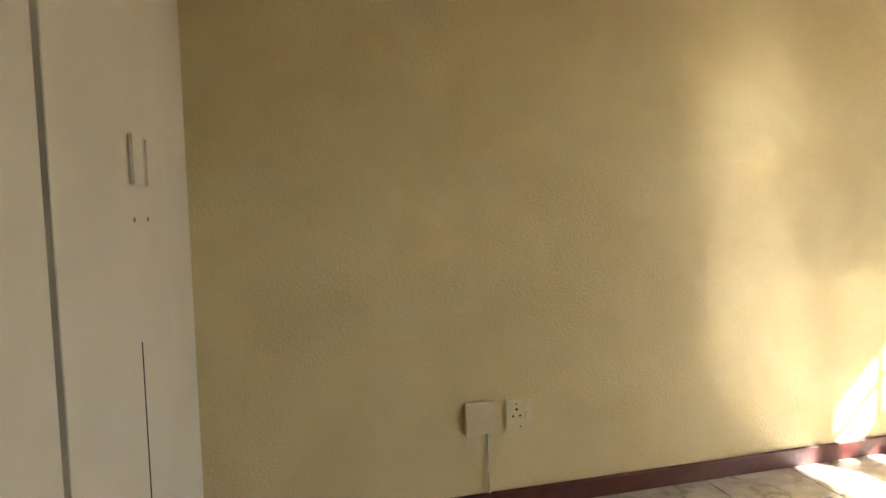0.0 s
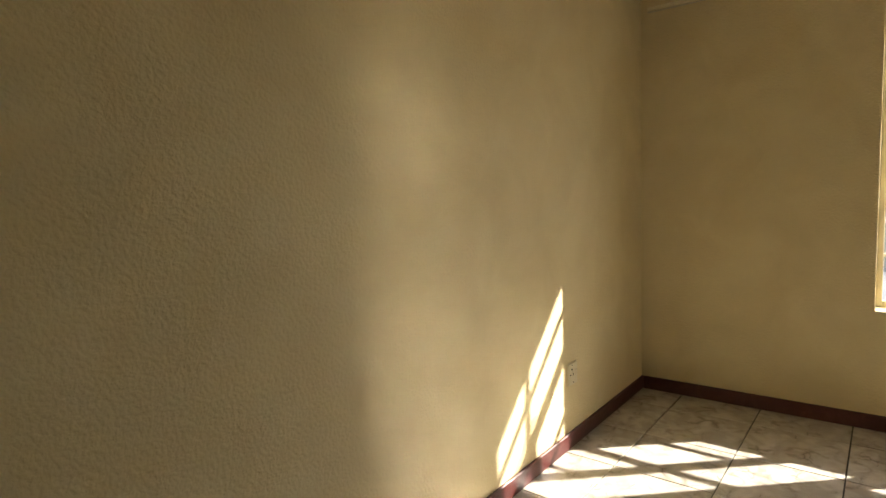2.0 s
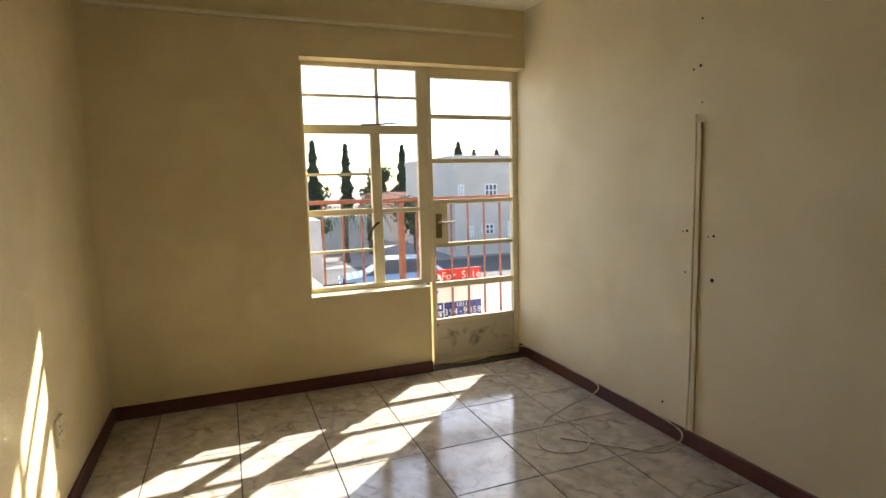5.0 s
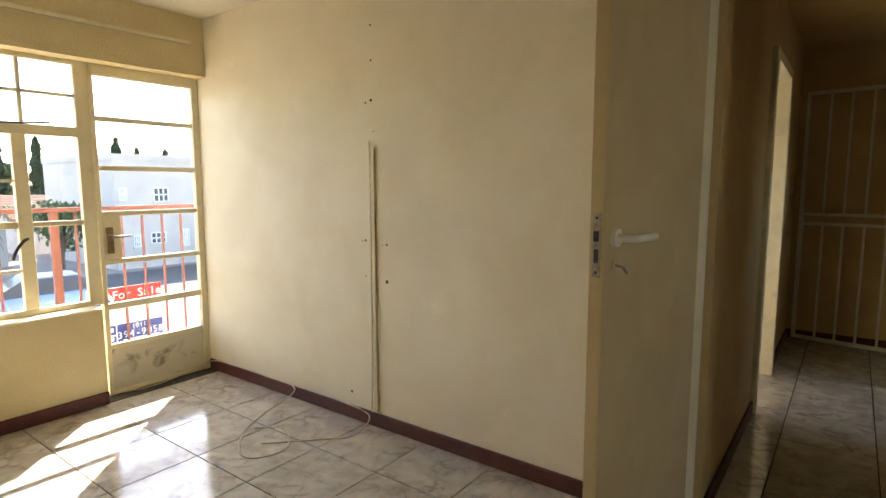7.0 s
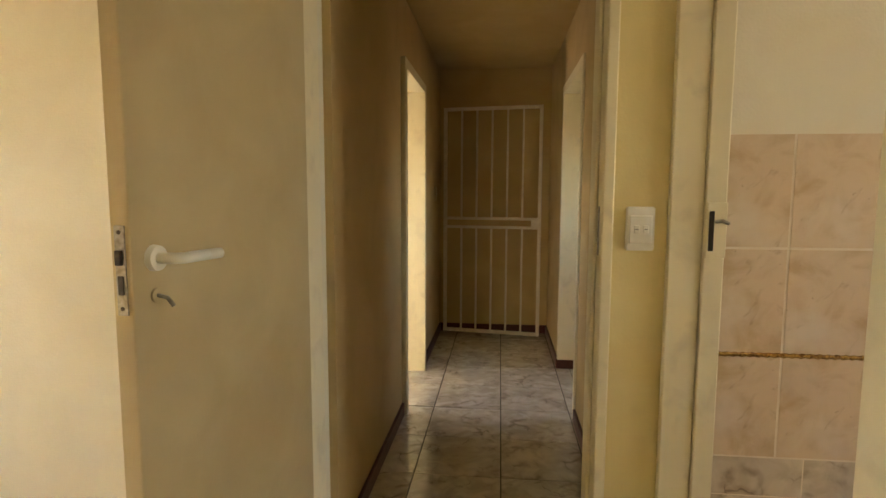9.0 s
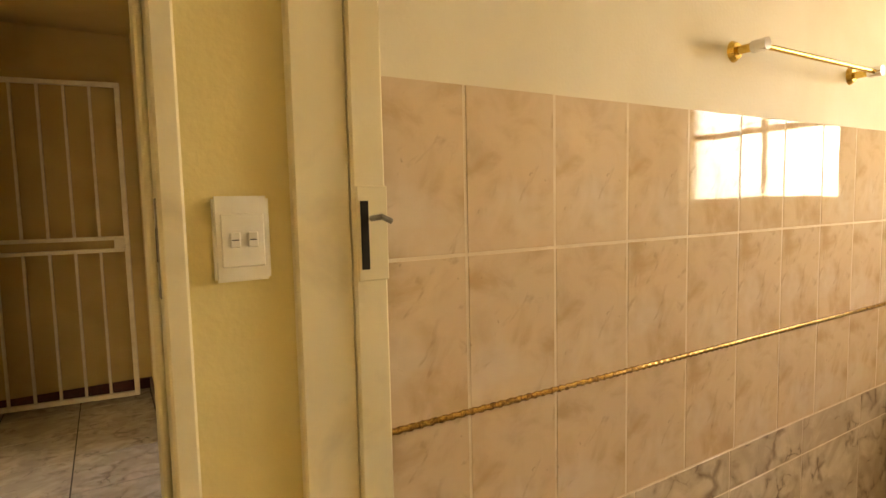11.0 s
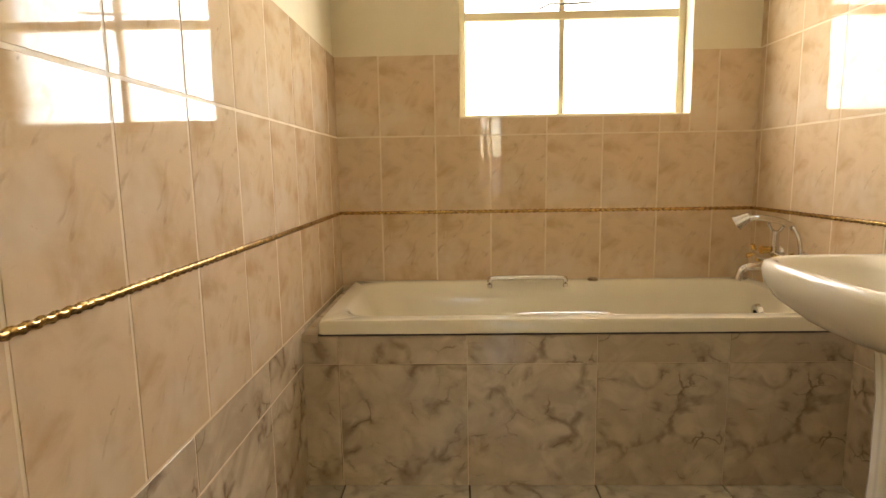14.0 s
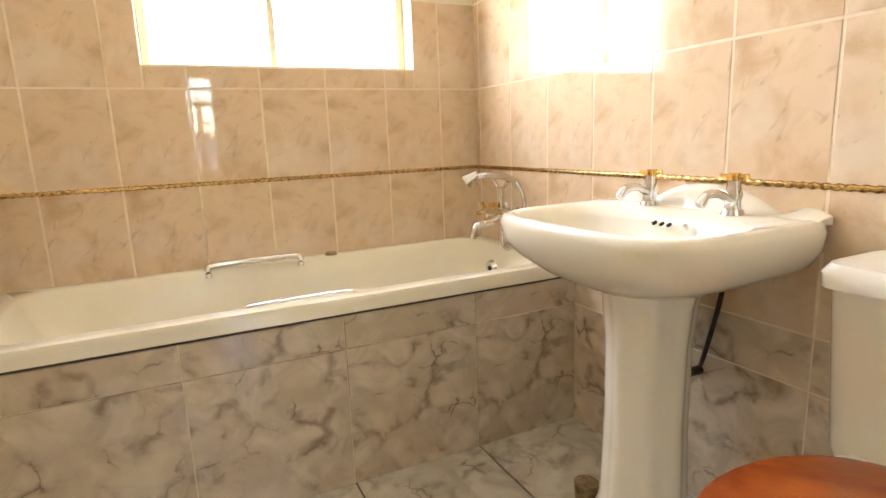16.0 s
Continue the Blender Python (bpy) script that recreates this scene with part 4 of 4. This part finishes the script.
RX = 4.4
rl = thing("balcony_railing", "red-oxide painted steel balcony railing", "railing")
part("top_rail", box(RX - 0.025, RX + 0.025, -3.1, 2.5, 1.165, 1.2, 0.004), M_RUST, rl)
part("bottom_rail", box(RX - 0.015, RX + 0.015, -3.1, 2.5, 0.02, 0.045, 0.003), M_RUST, rl)
for y in (-3.05, -0.66, 2.0):
    part("post", box(RX - 0.025, RX + 0.025, y - 0.025, y + 0.025, -0.03, 1.165, 0.003), M_RUST, rl)
y = -2.95
while y < 2.45:
    if abs(y + 0.66) > 0.06:
        part("baluster", box(RX - 0.008, RX + 0.008, y - 0.008, y + 0.008, 0.045, 1.165), M_RUST, rl)
    y += 0.165


def text_part(body, size, loc, mat, parent, name="lettering"):
    cu = bpy.data.curves.new(name, "FONT")
    cu.body, cu.size, cu.extrude = body, size, 0.0008
    cu.align_x = "CENTER"
    tmp = bpy.data.objects.new(name, cu)
    scene.collection.objects.link(tmp)
    dg = bpy.context.evaluated_depsgraph_get()
    me = bpy.data.meshes.new_from_object(tmp.evaluated_get(dg))
    bpy.data.objects.remove(tmp)
    me.materials.clear()
    me.materials.append(mat)
    ob = new(name, me)
    ob.parent = parent
    ob.matrix_basis = Matrix.Translation(loc) @ Matrix(((0, 0, -1, 0), (-1, 0, 0, 0), (0, 1, 0, 0), (0, 0, 0, 1)))
    return ob


sg = thing("estate_sign", "red, white and blue For Sale board tied to the railing", "sign")
SX, S0, S1 = RX + 0.03, -0.85, -1.435
part("board", box(SX, SX + 0.008, S1, S0, 0.06, 0.53, 0.001), M_WHITE, sg, "white sign board")
part("red_panel", box(SX - 0.002, SX, S1, S0 - 0.1, 0.40, 0.53), M_RED, sg, "red strip")
part("blue_panel", box(SX - 0.002, SX, S1, S0 - 0.21, 0.06, 0.22), M_BLUE, sg, "blue strip")
part("blue_panel", box(SX - 0.002, SX, S0 - 0.2, S0, 0.14, 0.22), M_BLUE, sg, "blue strip")
part("blue_panel", box(SX - 0.002, SX, S0 - 0.2, S0, 0.07, 0.13), M_BLUE, sg, "blue strip")
part("emblem", cyl((SX - 0.004, -0.955, 0.42), (SX - 0.001, -0.955, 0.42), 0.09, seg=28), M_WHITE, sg, "white round emblem")
part("emblem_band", box(SX - 0.006, SX - 0.004, -1.02, -0.89, 0.4, 0.44), M_BLUE, sg)
part("emblem_band", box(SX - 0.006, SX - 0.004, -1.0, -0.91, 0.45, 0.49), M_RED, sg)
part("emblem_tip", loft([[Vector((SX - 0.004, -0.955 + a, z)) for a in (-w, w)] + [Vector((SX - 0.001, -0.955 + a, z)) for a in (w, -w)] for w, z in ((0.05, 0.335), (0.012, 0.25))]), M_BLUE, sg)
for words, size, step, yc, z in (("For Sale", 0.098, 0.05, -1.235, 0.435), ("(011)", 0.055, 0.03, -1.25, 0.172), ("394-9058", 0.082, 0.048, -1.245, 0.1)):
    for k, ch in enumerate(words):
        if ch != " ":
            text_part(ch, size, (SX - 0.004, yc + ((len(words) - 1) / 2 - k) * step, z), M_WHITE, sg, "letter")
for z, y0, y1 in ((0.075, -1.4, -1.1),):
    part("small_print", box(SX - 0.004, SX - 0.002, y0, y1, z, z + 0.014), M_WHITE, sg)
for z in (0.165, 0.09):
    for k in range(5):
        part("letter_bar", box(SX - 0.004, SX - 0.002, S0 - 0.18 + k * 0.034, S0 - 0.158 + k * 0.034, z, z + 0.035), M_WHITE, sg)


def house(name, label, x0, x1, y0, y1, top, roof=None, windows=()):
    h = thing(name, label, "house", "", (0, 0, 0))
    part("wall", box(x0, x1, y0, y1, GZ, top), M_RENDER, h)
    if roof:
        bm = bmesh.new()
        e = 0.5
        rows = 14
        for s in (0, 1):
            for i in range(rows):
                a, b = i / rows, (i + 1) / rows + 0.01
                xa = x0 - e + (x1 - x0 + 2 * e) / 2 * a if s == 0 else x1 + e - (x1 - x0 + 2 * e) / 2 * a
                xb = x0 - e + (x1 - x0 + 2 * e) / 2 * b if s == 0 else x1 + e - (x1 - x0 + 2 * e) / 2 * b
                bm_loft(bm, [[Vector((xa, y, top + roof * a + 0.08)), Vector((xb, y, top + roof * b)), Vector((xb, y, top + roof * b - 0.1)), Vector((xa, y, top + roof * a - 0.1))] for y in (y0 - e, y1 + e)])
        bmesh.ops.recalc_face_normals(bm, faces=bm.faces)
        part("roof", bm, M_ROOF, h, "red clay tile roof")
        part("gable", loft([[Vector((x0, y, top)), Vector((x1, y, top)), Vector(((x0 + x1) / 2, y, top + roof - 0.1))] for y in (y0, y1)]), M_RENDER, h)
    else:
        for b in ((x0 - 0.06, x0 + 0.2, y0 - 0.06, y1 + 0.06), (x1 - 0.2, x1 + 0.06, y0 - 0.06, y1 + 0.06), (x0 + 0.2, x1 - 0.2, y0 - 0.06, y0 + 0.2), (x0 + 0.2, x1 - 0.2, y1 - 0.2, y1 + 0.06)):
            part("parapet", box(*b, top, top + 0.3), M_RENDER, h)
    for yc, zc, w, hh in windows:
        wo = part("window", box(x0 - 0.03, x0 + 0.05, yc - w / 2, yc + w / 2, zc - hh / 2, zc + hh / 2), M_WINDK, h, "dark window")
        part("sill", box(x0 - 0.1, x0, yc - w / 2 - 0.06, yc + w / 2 + 0.06, zc - hh / 2 - 0.08, zc - hh / 2), M_RENDER, wo)
        for k in range(4):
            yy = yc - w / 2 + w * k / 3
            part("frame", box(x0 - 0.06, x0 - 0.03, yy - 0.03, yy + 0.03, zc - hh / 2, zc + hh / 2), M_WHITE, wo)
        for k in range(3):
            zz = zc - hh / 2 + hh * k / 2
            part("frame", box(x0 - 0.062, x0 - 0.032, yc - w / 2, yc + w / 2, zz - 0.03, zz + 0.03), M_WHITE, wo)
    return h


def leaf_cloud(rng, pts, size):
    """Small bent quads at the given places, in one mesh."""
    bm = bmesh.new()
    for p in pts:
        m = Matrix.Translation(p) @ Euler((rng.uniform(0, 6.3), rng.uniform(0, 6.3), rng.uniform(0, 6.3))).to_matrix().to_4x4()
        s = size * rng.uniform(0.6, 1.3)
        v = [bm.verts.new(m @ Vector(q)) for q in ((-s, 0, 0), (0, -s * 0.5, s * 0.15), (s, 0, 0), (0, s * 0.5, s * 0.15))]
        bm.faces.new(v)
    return bm


def cypress(x, y, h, r, seed):
    rng = random.Random(seed)
    t = thing("cypress_tree", "tall dark green pencil cypress", "tree", "cypresses", (x, y, GZ))
    part("trunk", cyl((0, 0, 0), (0, 0, h * 0.8), 0.18, 0.04, 8), M_BARK, t)
    pts = []
    for i in range(2600):
        u = rng.random() ** 0.85
        w = 1.75 * r * (1 - u) ** 0.7 * min(1, (u + 0.03) * 7) * (0.75 + 0.25 * math.sin(u * 37 + seed))
        a = rng.uniform(0, 6.283)
        q = w * math.sqrt(rng.uniform(0.25, 1))
        pts.append(Vector((q * math.cos(a), q * math.sin(a), 0.4 + u * (h - 0.4))))
    part("crown", leaf_cloud(rng, pts, 0.3), M_CYP, t)


def bush_tree(x, y, h, r, seed, name="leafy_tree", label="rounded green garden tree", leaf=0.2, count=1400):
    rng = random.Random(seed)
    t = thing(name, label, "tree", "", (x, y, GZ))
    part("trunk", tube(smooth_path([(0, 0, 0), (0.05, 0.03, h * 0.3), (0.0, 0.0, h * 0.65)], 4), 0.1, 8), M_BARK, t)
    pts = []
    lobes = [(Vector((rng.uniform(-0.6, 0.6) * r, rng.uniform(-0.6, 0.6) * r, h - r + rng.uniform(-0.5, 0.5) * r)), r * rng.uniform(0.4, 0.65)) for _ in range(9)]
    for c, q in lobes:
        part("limb", cyl((0, 0, h * 0.4), c, 0.05, 0.02, 6), M_BARK, t)
        for _ in range(count // 9):
            d = Vector((rng.gauss(0, 1), rng.gauss(0, 1), rng.gauss(0, 1))).normalized()
            pts.append(c + d * q * rng.uniform(0.55, 1.05))
    part("crown", leaf_cloud(rng, pts, leaf), M_LEAF, t)


def palm(x, y, h, seed, size=1.7):
    rng = random.Random(seed)
    t = thing("palm_tree", "small palm tree with drooping fronds", "tree", "palms", (x, y, GZ))
    part("trunk", tube(smooth_path([(0, 0, 0), (0.08, 0.05, h * 0.5), (0, 0, h)], 4), 0.16, 8), M_BARK, t)
    for i in range(16):
        a = i * 2.4 + rng.uniform(-0.2, 0.2)
        lift = rng.uniform(0.1, 0.9)
        bm = bmesh.new()
        spine = [Vector((math.cos(a) * s * size, math.sin(a) * s * size, h + size * (lift * s - 1.0 * s * s))) for s in (k / 9 for k in range(10))]
        side = Vector((-math.sin(a), math.cos(a), 0))
        for k in range(1, 10):
            for sg_ in (-1, 1):
                p, q = spine[k - 1], spine[k]
                tip = q + side * sg_ * size * 0.28 * (1.1 - k / 10) + Vector((0, 0, -0.12 * size))
                bm.faces.new([bm.verts.new(v) for v in (p, p * 0.6 + q * 0.4, tip)])
        part("frond", bm, M_LEAF, t)


house("white_apartment_house", "white two-storey flat-roofed house across the road", 29, 38, -24, -11.45, 2.6, None, ((-11.85, 0.9, 0.3, 0.6), (-13.75, 0.86, 0.75, 0.7), (-16.5, 0.86, 0.9, 0.7), (-13.5, -1.4, 0.75, 0.55), (-12.4, -1.5, 0.3, 0.6), (-15.0, -1.5, 0.3, 0.9), (-17.0, -1.4, 0.75, 0.6)))
house("white_flat_house", "white flat-roofed house in the distance", 45, 55, -5.5, 6, 2.1, None, ((-4.7, 1.5, 0.7, 0.7), (-1.0, 1.5, 0.9, 0.7), (2.5, 1.5, 0.9, 0.7), (-4.2, -0.8, 0.9, 0.7)))
house("tiled_roof_house", "low house with a red clay tile roof", 40, 48, -17, -10.6, -0.7, 1.4, ((-12.5, -1.7, 1.0, 0.8),))
house("tiled_roof_house", "low house with a red clay tile roof", 62, 72, -34, -20, -0.2, 1.6, ())
bw_ = single("boundary_wall", box(35, 35.25, -8.6, 4.5, GZ, -0.6, 0.02), M_RENDER, "long pale rendered boundary wall", "wall")
single("screen_wall", box(18.6, 20.5, -2.2, 3.0, GZ, 0.2, 0.02), M_RENDER, "white rendered block beside the balcony", "wall")
bm = bmesh.new()
bm_loft(bm, [[Vector((x, y0, z)), Vector((x, y0 - 0.34, z)), Vector((x, y0 - 0.34, GZ)), Vector((x, y0, GZ))] for x, y0, z in ((18.5, -0.3, -0.6), (8.6, -0.62, -0.6))])
bmesh.ops.recalc_face_normals(bm, faces=bm.faces)
single("parapet_wall", bm, M_RENDER, "sunlit white parapet wall below the balcony", "parapet wall")
single("lean_to_roof", box(7.0, 18.4, -0.28, 3.0, -1.15, -1.0, 0.02), M_SHEET, "grey corrugated lean-to roof below the balcony", "roof")
for k, (x, y, h, r) in enumerate(((60, -7.2, 8.9, 0.65), (60, -10.7, 8.6, 0.62), (60, -14.0, 9.7, 0.75), (60, -17.1, 8.5, 0.7), (60, -24, 8.9, 0.9), (60, -26, 7.9, 0.6), (60, -29, 8.0, 0.8), (58, -4.2, 7.2, 0.6), (62, -1.2, 7.4, 0.7))):
    cypress(x, y - 1.0, h, r, k + 3)
bush_tree(62, -15.6, 6.4, 1.7, 21, count=1300)
bush_tree(27.6, -8.6, 3.6, 1.1, 22, leaf=0.14)
bush_tree(33, -4.2, 2.6, 0.85, 23, leaf=0.12, name="garden_shrub", label="green rounded shrub by the wall")
bush_tree(70, -6, 4.6, 2.4, 24, count=900, leaf=0.35)
bush_tree(75, -19, 5.0, 2.6, 25, count=900, leaf=0.35)
bush_tree(80, -11, 4.8, 2.6, 26, count=900, leaf=0.35)
palm(30, -5.4, 2.9, 4)
palm(33, -7.5, 3.0, 5)
palm(40, -2.4, 6.0, 6, 1.5)


# parked car
def car(x, y, rot):
    c = thing("parked_car", "silver-blue parked hatchback beside the road", "car", "", (x, y, GZ))
    c.rotation_euler = (0, 0, radians(rot))
    prof = [(-2.0, 0.45), (-2.05, 0.75), (-1.95, 0.95), (-1.6, 1.0), (1.0, 0.92), (1.75, 0.82), (2.0, 0.65), (2.02, 0.4)]
    rings = [[Vector((px, yy, 0.3 + (pz - 0.3) * k)) for px, pz in prof] + [Vector((2.0, yy, 0.25)), Vector((-2.0, yy, 0.25))] for yy, k in ((-0.82, 0.9), (-0.78, 1.0), (0.78, 1.0), (0.82, 0.9))]
    part("body", loft(rings), M_CARB, c, smooth=40)
    cab = [[Vector((px * s, yy, z)) for px, z in ((-1.8, 0.97), (-1.3, 1.42), (0.2, 1.45), (1.05, 0.93))] for yy, s in ((-0.7, 0.97), (0.7, 0.97))]
    part("windows", loft(cab), M_WINDK, c, "dark glass")
    part("roof", box(-1.25, 0.2, -0.62, 0.62, 1.42, 1.47, 0.02), M_CARB, c)
    for sx in (-1.25, 1.25):
        for sy in (-0.8, 0.8):
            w = part("wheel", cyl((sx, sy - 0.1, 0.3), (sx, sy + 0.1, 0.3), 0.3, seg=20), M_TYRE, c, smooth=40)
            part("rim", cyl((sx, sy - 0.105, 0.3), (sx, sy + 0.105, 0.3), 0.18, seg=16), M_STEEL, w)
    for sy in (-0.6, 0.6):
        part("headlight", box(1.95, 2.0, sy - 0.15, sy + 0.15, 0.6, 0.72, 0.02), M_WHITE, c)


car(20.0, -5.0, 80)
car(24.5, -16.0, 85)

# ---- tiles ----
tile_cache = {}


def tile_mesh(w, h, mat, t=0.008, bev=0.0008):
    """A flat tile with eased edges, w by h, its face up at z = 0."""
    key = (round(w, 4), round(h, 4), mat.name)
    if key not in tile_cache:
        bm = bmesh.new()
        a, b = w / 2, h / 2
        ring = lambda i, z: [Vector((sx * (a - i), sy * (b - i), z)) for sx, sy in ((1, 1), (-1, 1), (-1, -1), (1, -1))]
        bm_loft(bm, [ring(0, -t), ring(0, -bev), ring(bev, 0)], cap0=False)
        bmesh.ops.recalc_face_normals(bm, faces=bm.faces)
        me = bpy.data.meshes.new("tile")
        bm.to_mesh(me)
        bm.free()
        me.materials.append(mat)
        tile_cache[key] = me
    return tile_cache[key]


rt = random.Random(5)


def lay(parent, origin, ux, uy, un, us, vs, mat, gap, lift=0.0, skip=()):
    """Tiles between the joint lines us and vs on the plane at origin, with directions ux, uy and normal un."""
    base = Matrix((ux, uy, un)).transposed().to_4x4()
    for u0, u1 in zip(us, us[1:]):
        for v0, v1 in zip(vs, vs[1:]):
            if u1 - u0 < 0.02 or v1 - v0 < 0.02:
                continue
            uc, vc = (u0 + u1) / 2, (v0 + v1) / 2
            if any(a < uc < b and c < vc < d for a, b, c, d in skip):
                continue
            ob = bpy.data.objects.new("tile", tile_mesh(u1 - u0 - gap, v1 - v0 - gap, mat))
            scene.collection.objects.link(ob)
            ob.parent = parent
            p = Vector(origin) + Vector(ux) * uc + Vector(uy) * vc + Vector(un) * (lift + rt.uniform(-0.0004, 0.0004))
            tilt = Euler((rt.uniform(-0.0018, 0.0018), rt.uniform(-0.0018, 0.0018), 0)).to_matrix().to_4x4()
            ob.matrix_basis = Matrix.Translation(p) @ base @ tilt


def joints(a, b, start, step):
    """Joint lines from a to b, of which one lies at start."""
    k = math.ceil((a - start) / step - 1e-6)
    out = [a]
    while start + k * step < b - 0.012:
        if start + k * step > a + 0.012:
            out.append(start + k * step)
        k += 1
    return out + [b]


X, Y, Z = (1, 0, 0), (0, 1, 0), (0, 0, 1)
nX, nY = (-1, 0, 0), (0, -1, 0)
lay(floor, (0, 0, 0), X, Y, Z, joints(-1.06, EX + 0.14, 3.045, FT), joints(SY - 0.0, NY, 0.36, FT), M_FTILE, 0.006)
lay(floor, (0, 0, 0), X, Y, Z, joints(-1.1, 1.4, -0.57, FT), joints(BACK, SY, -1.62, FT), M_FTILE, 0.006)
lay(floor, (0, 0, 0), X, Y, Z, joints(-2.3, -1.1, -1.41, FT), joints(-3.76, -2.74, -1.62, FT), M_FTILE, 0.006)
lay(floor, (0, 0, 0), X, Y, Z, joints(-3.49, -1.06, -3.49, FT), joints(BS, BN, 0.155, FT), M_FTILE, 0.006)

# bathroom walls: beige tiles over a grey marbled dado
tw = {}
for nm, lb in (("tiling_south", "beige glazed wall tiles with pale joints"), ("tiling_west", "beige glazed wall tiles round the window"), ("tiling_north", "beige glazed wall tiles behind the basin")):
    tw[nm] = lb
ROWS_B = [0.55, 0.872, 1.195, 1.53]
G1 = -1.632
bm = box(BX, -1.2, BS, BS + 0.0089, 0, 1.527)
ts = structure("tiling_south", bm, M_WGROUT, tw["tiling_south"], "wall tiles")
lay(ts, (0, BS, 0), nX, Z, Y, joints(1.2, -BX, -G1, WT), ROWS_B, M_WTILE, 0.007, 0.0098)
lay(ts, (0, BS, 0), nX, Z, Y, joints(1.2, -BX, 1.9, FT), [0.0, 0.425, 0.55], M_MTILE, 0.004, 0.0098)
bm = box(BX, BX + 0.0089, BS, BW0, 0.5, 1.527)
bm_box(bm, BX, BX + 0.0089, BW1, BN, 0.5, 1.527)
bm_box(bm, BX, BX + 0.0089, BW0, BW1, 0.5, BWS)
ts = structure("tiling_west", bm, M_WGROUT, tw["tiling_west"], "wall tiles")
us = joints(BS, BN, -0.806, WT)
lay(ts, (BX, 0, 0), Y, Z, X, us, ROWS_B[:3], M_WTILE, 0.007, 0.0098)
lay(ts, (BX, 0, 0), Y, Z, X, [u for u in us if u < BW0] + [BW0], ROWS_B[2:], M_WTILE, 0.007, 0.0098)
lay(ts, (BX, 0, 0), Y, Z, X, [BW1] + [u for u in us if u > BW1], ROWS_B[2:], M_WTILE, 0.007, 0.0098)
lay(ts, (BX, 0, 0), Y, Z, X, [BW0] + [u for u in us if BW0 < u < BW1] + [BW1], [1.195, BWS], M_WTILE, 0.007, 0.0098)
part("reveal_tile", box(BX - 0.08, BX + 0.008, BW0, BW1, BWS - 0.006, BWS + 0.004, 0.002), M_FRAME, ts)
bm = box(BX, -1.94, BN - 0.0089, BN, 0, 2.09)
ts = structure("tiling_north", bm, M_WGROUT, tw["tiling_north"], "wall tiles")
lay(ts, (0, BN, 0), X, Z, nY, joints(BX, -1.94, -2.69, WT), ROWS_B + [1.86], M_WTILE, 0.007, 0.0098)
lay(ts, (0, BN, 0), X, Z, nY, joints(BX, -1.94, -2.69, FT), [0.0, 0.425, 0.55], M_MTILE, 0.004, 0.0098)
# bath panel
bp = structure("bath_panel", box(BF - 0.06, BF - 0.012, BS, BN, 0, 0.52), M_WGROUT, "grey marbled tile panel in front of the bathtub", "bath panel")
lay(bp, (BF - 0.012, 0, 0), Y, Z, X, joints(BS, BN, -0.269, FT), [0.0, 0.425, 0.522], M_MTILE, 0.003, 0.004)
part("seal", box(BF - 0.012, BF - 0.0065, BY0, BY1, 0.5225, 0.5285), M_GROUT, bp, "dark dirty seal line under the tub rim")
part("ledge_tile", box(BX, BF - 0.004, BS + 0.009, BY0, 0.5, 0.53, 0.002), M_MTILE, bp, "narrow tiled ledge beside the tub")
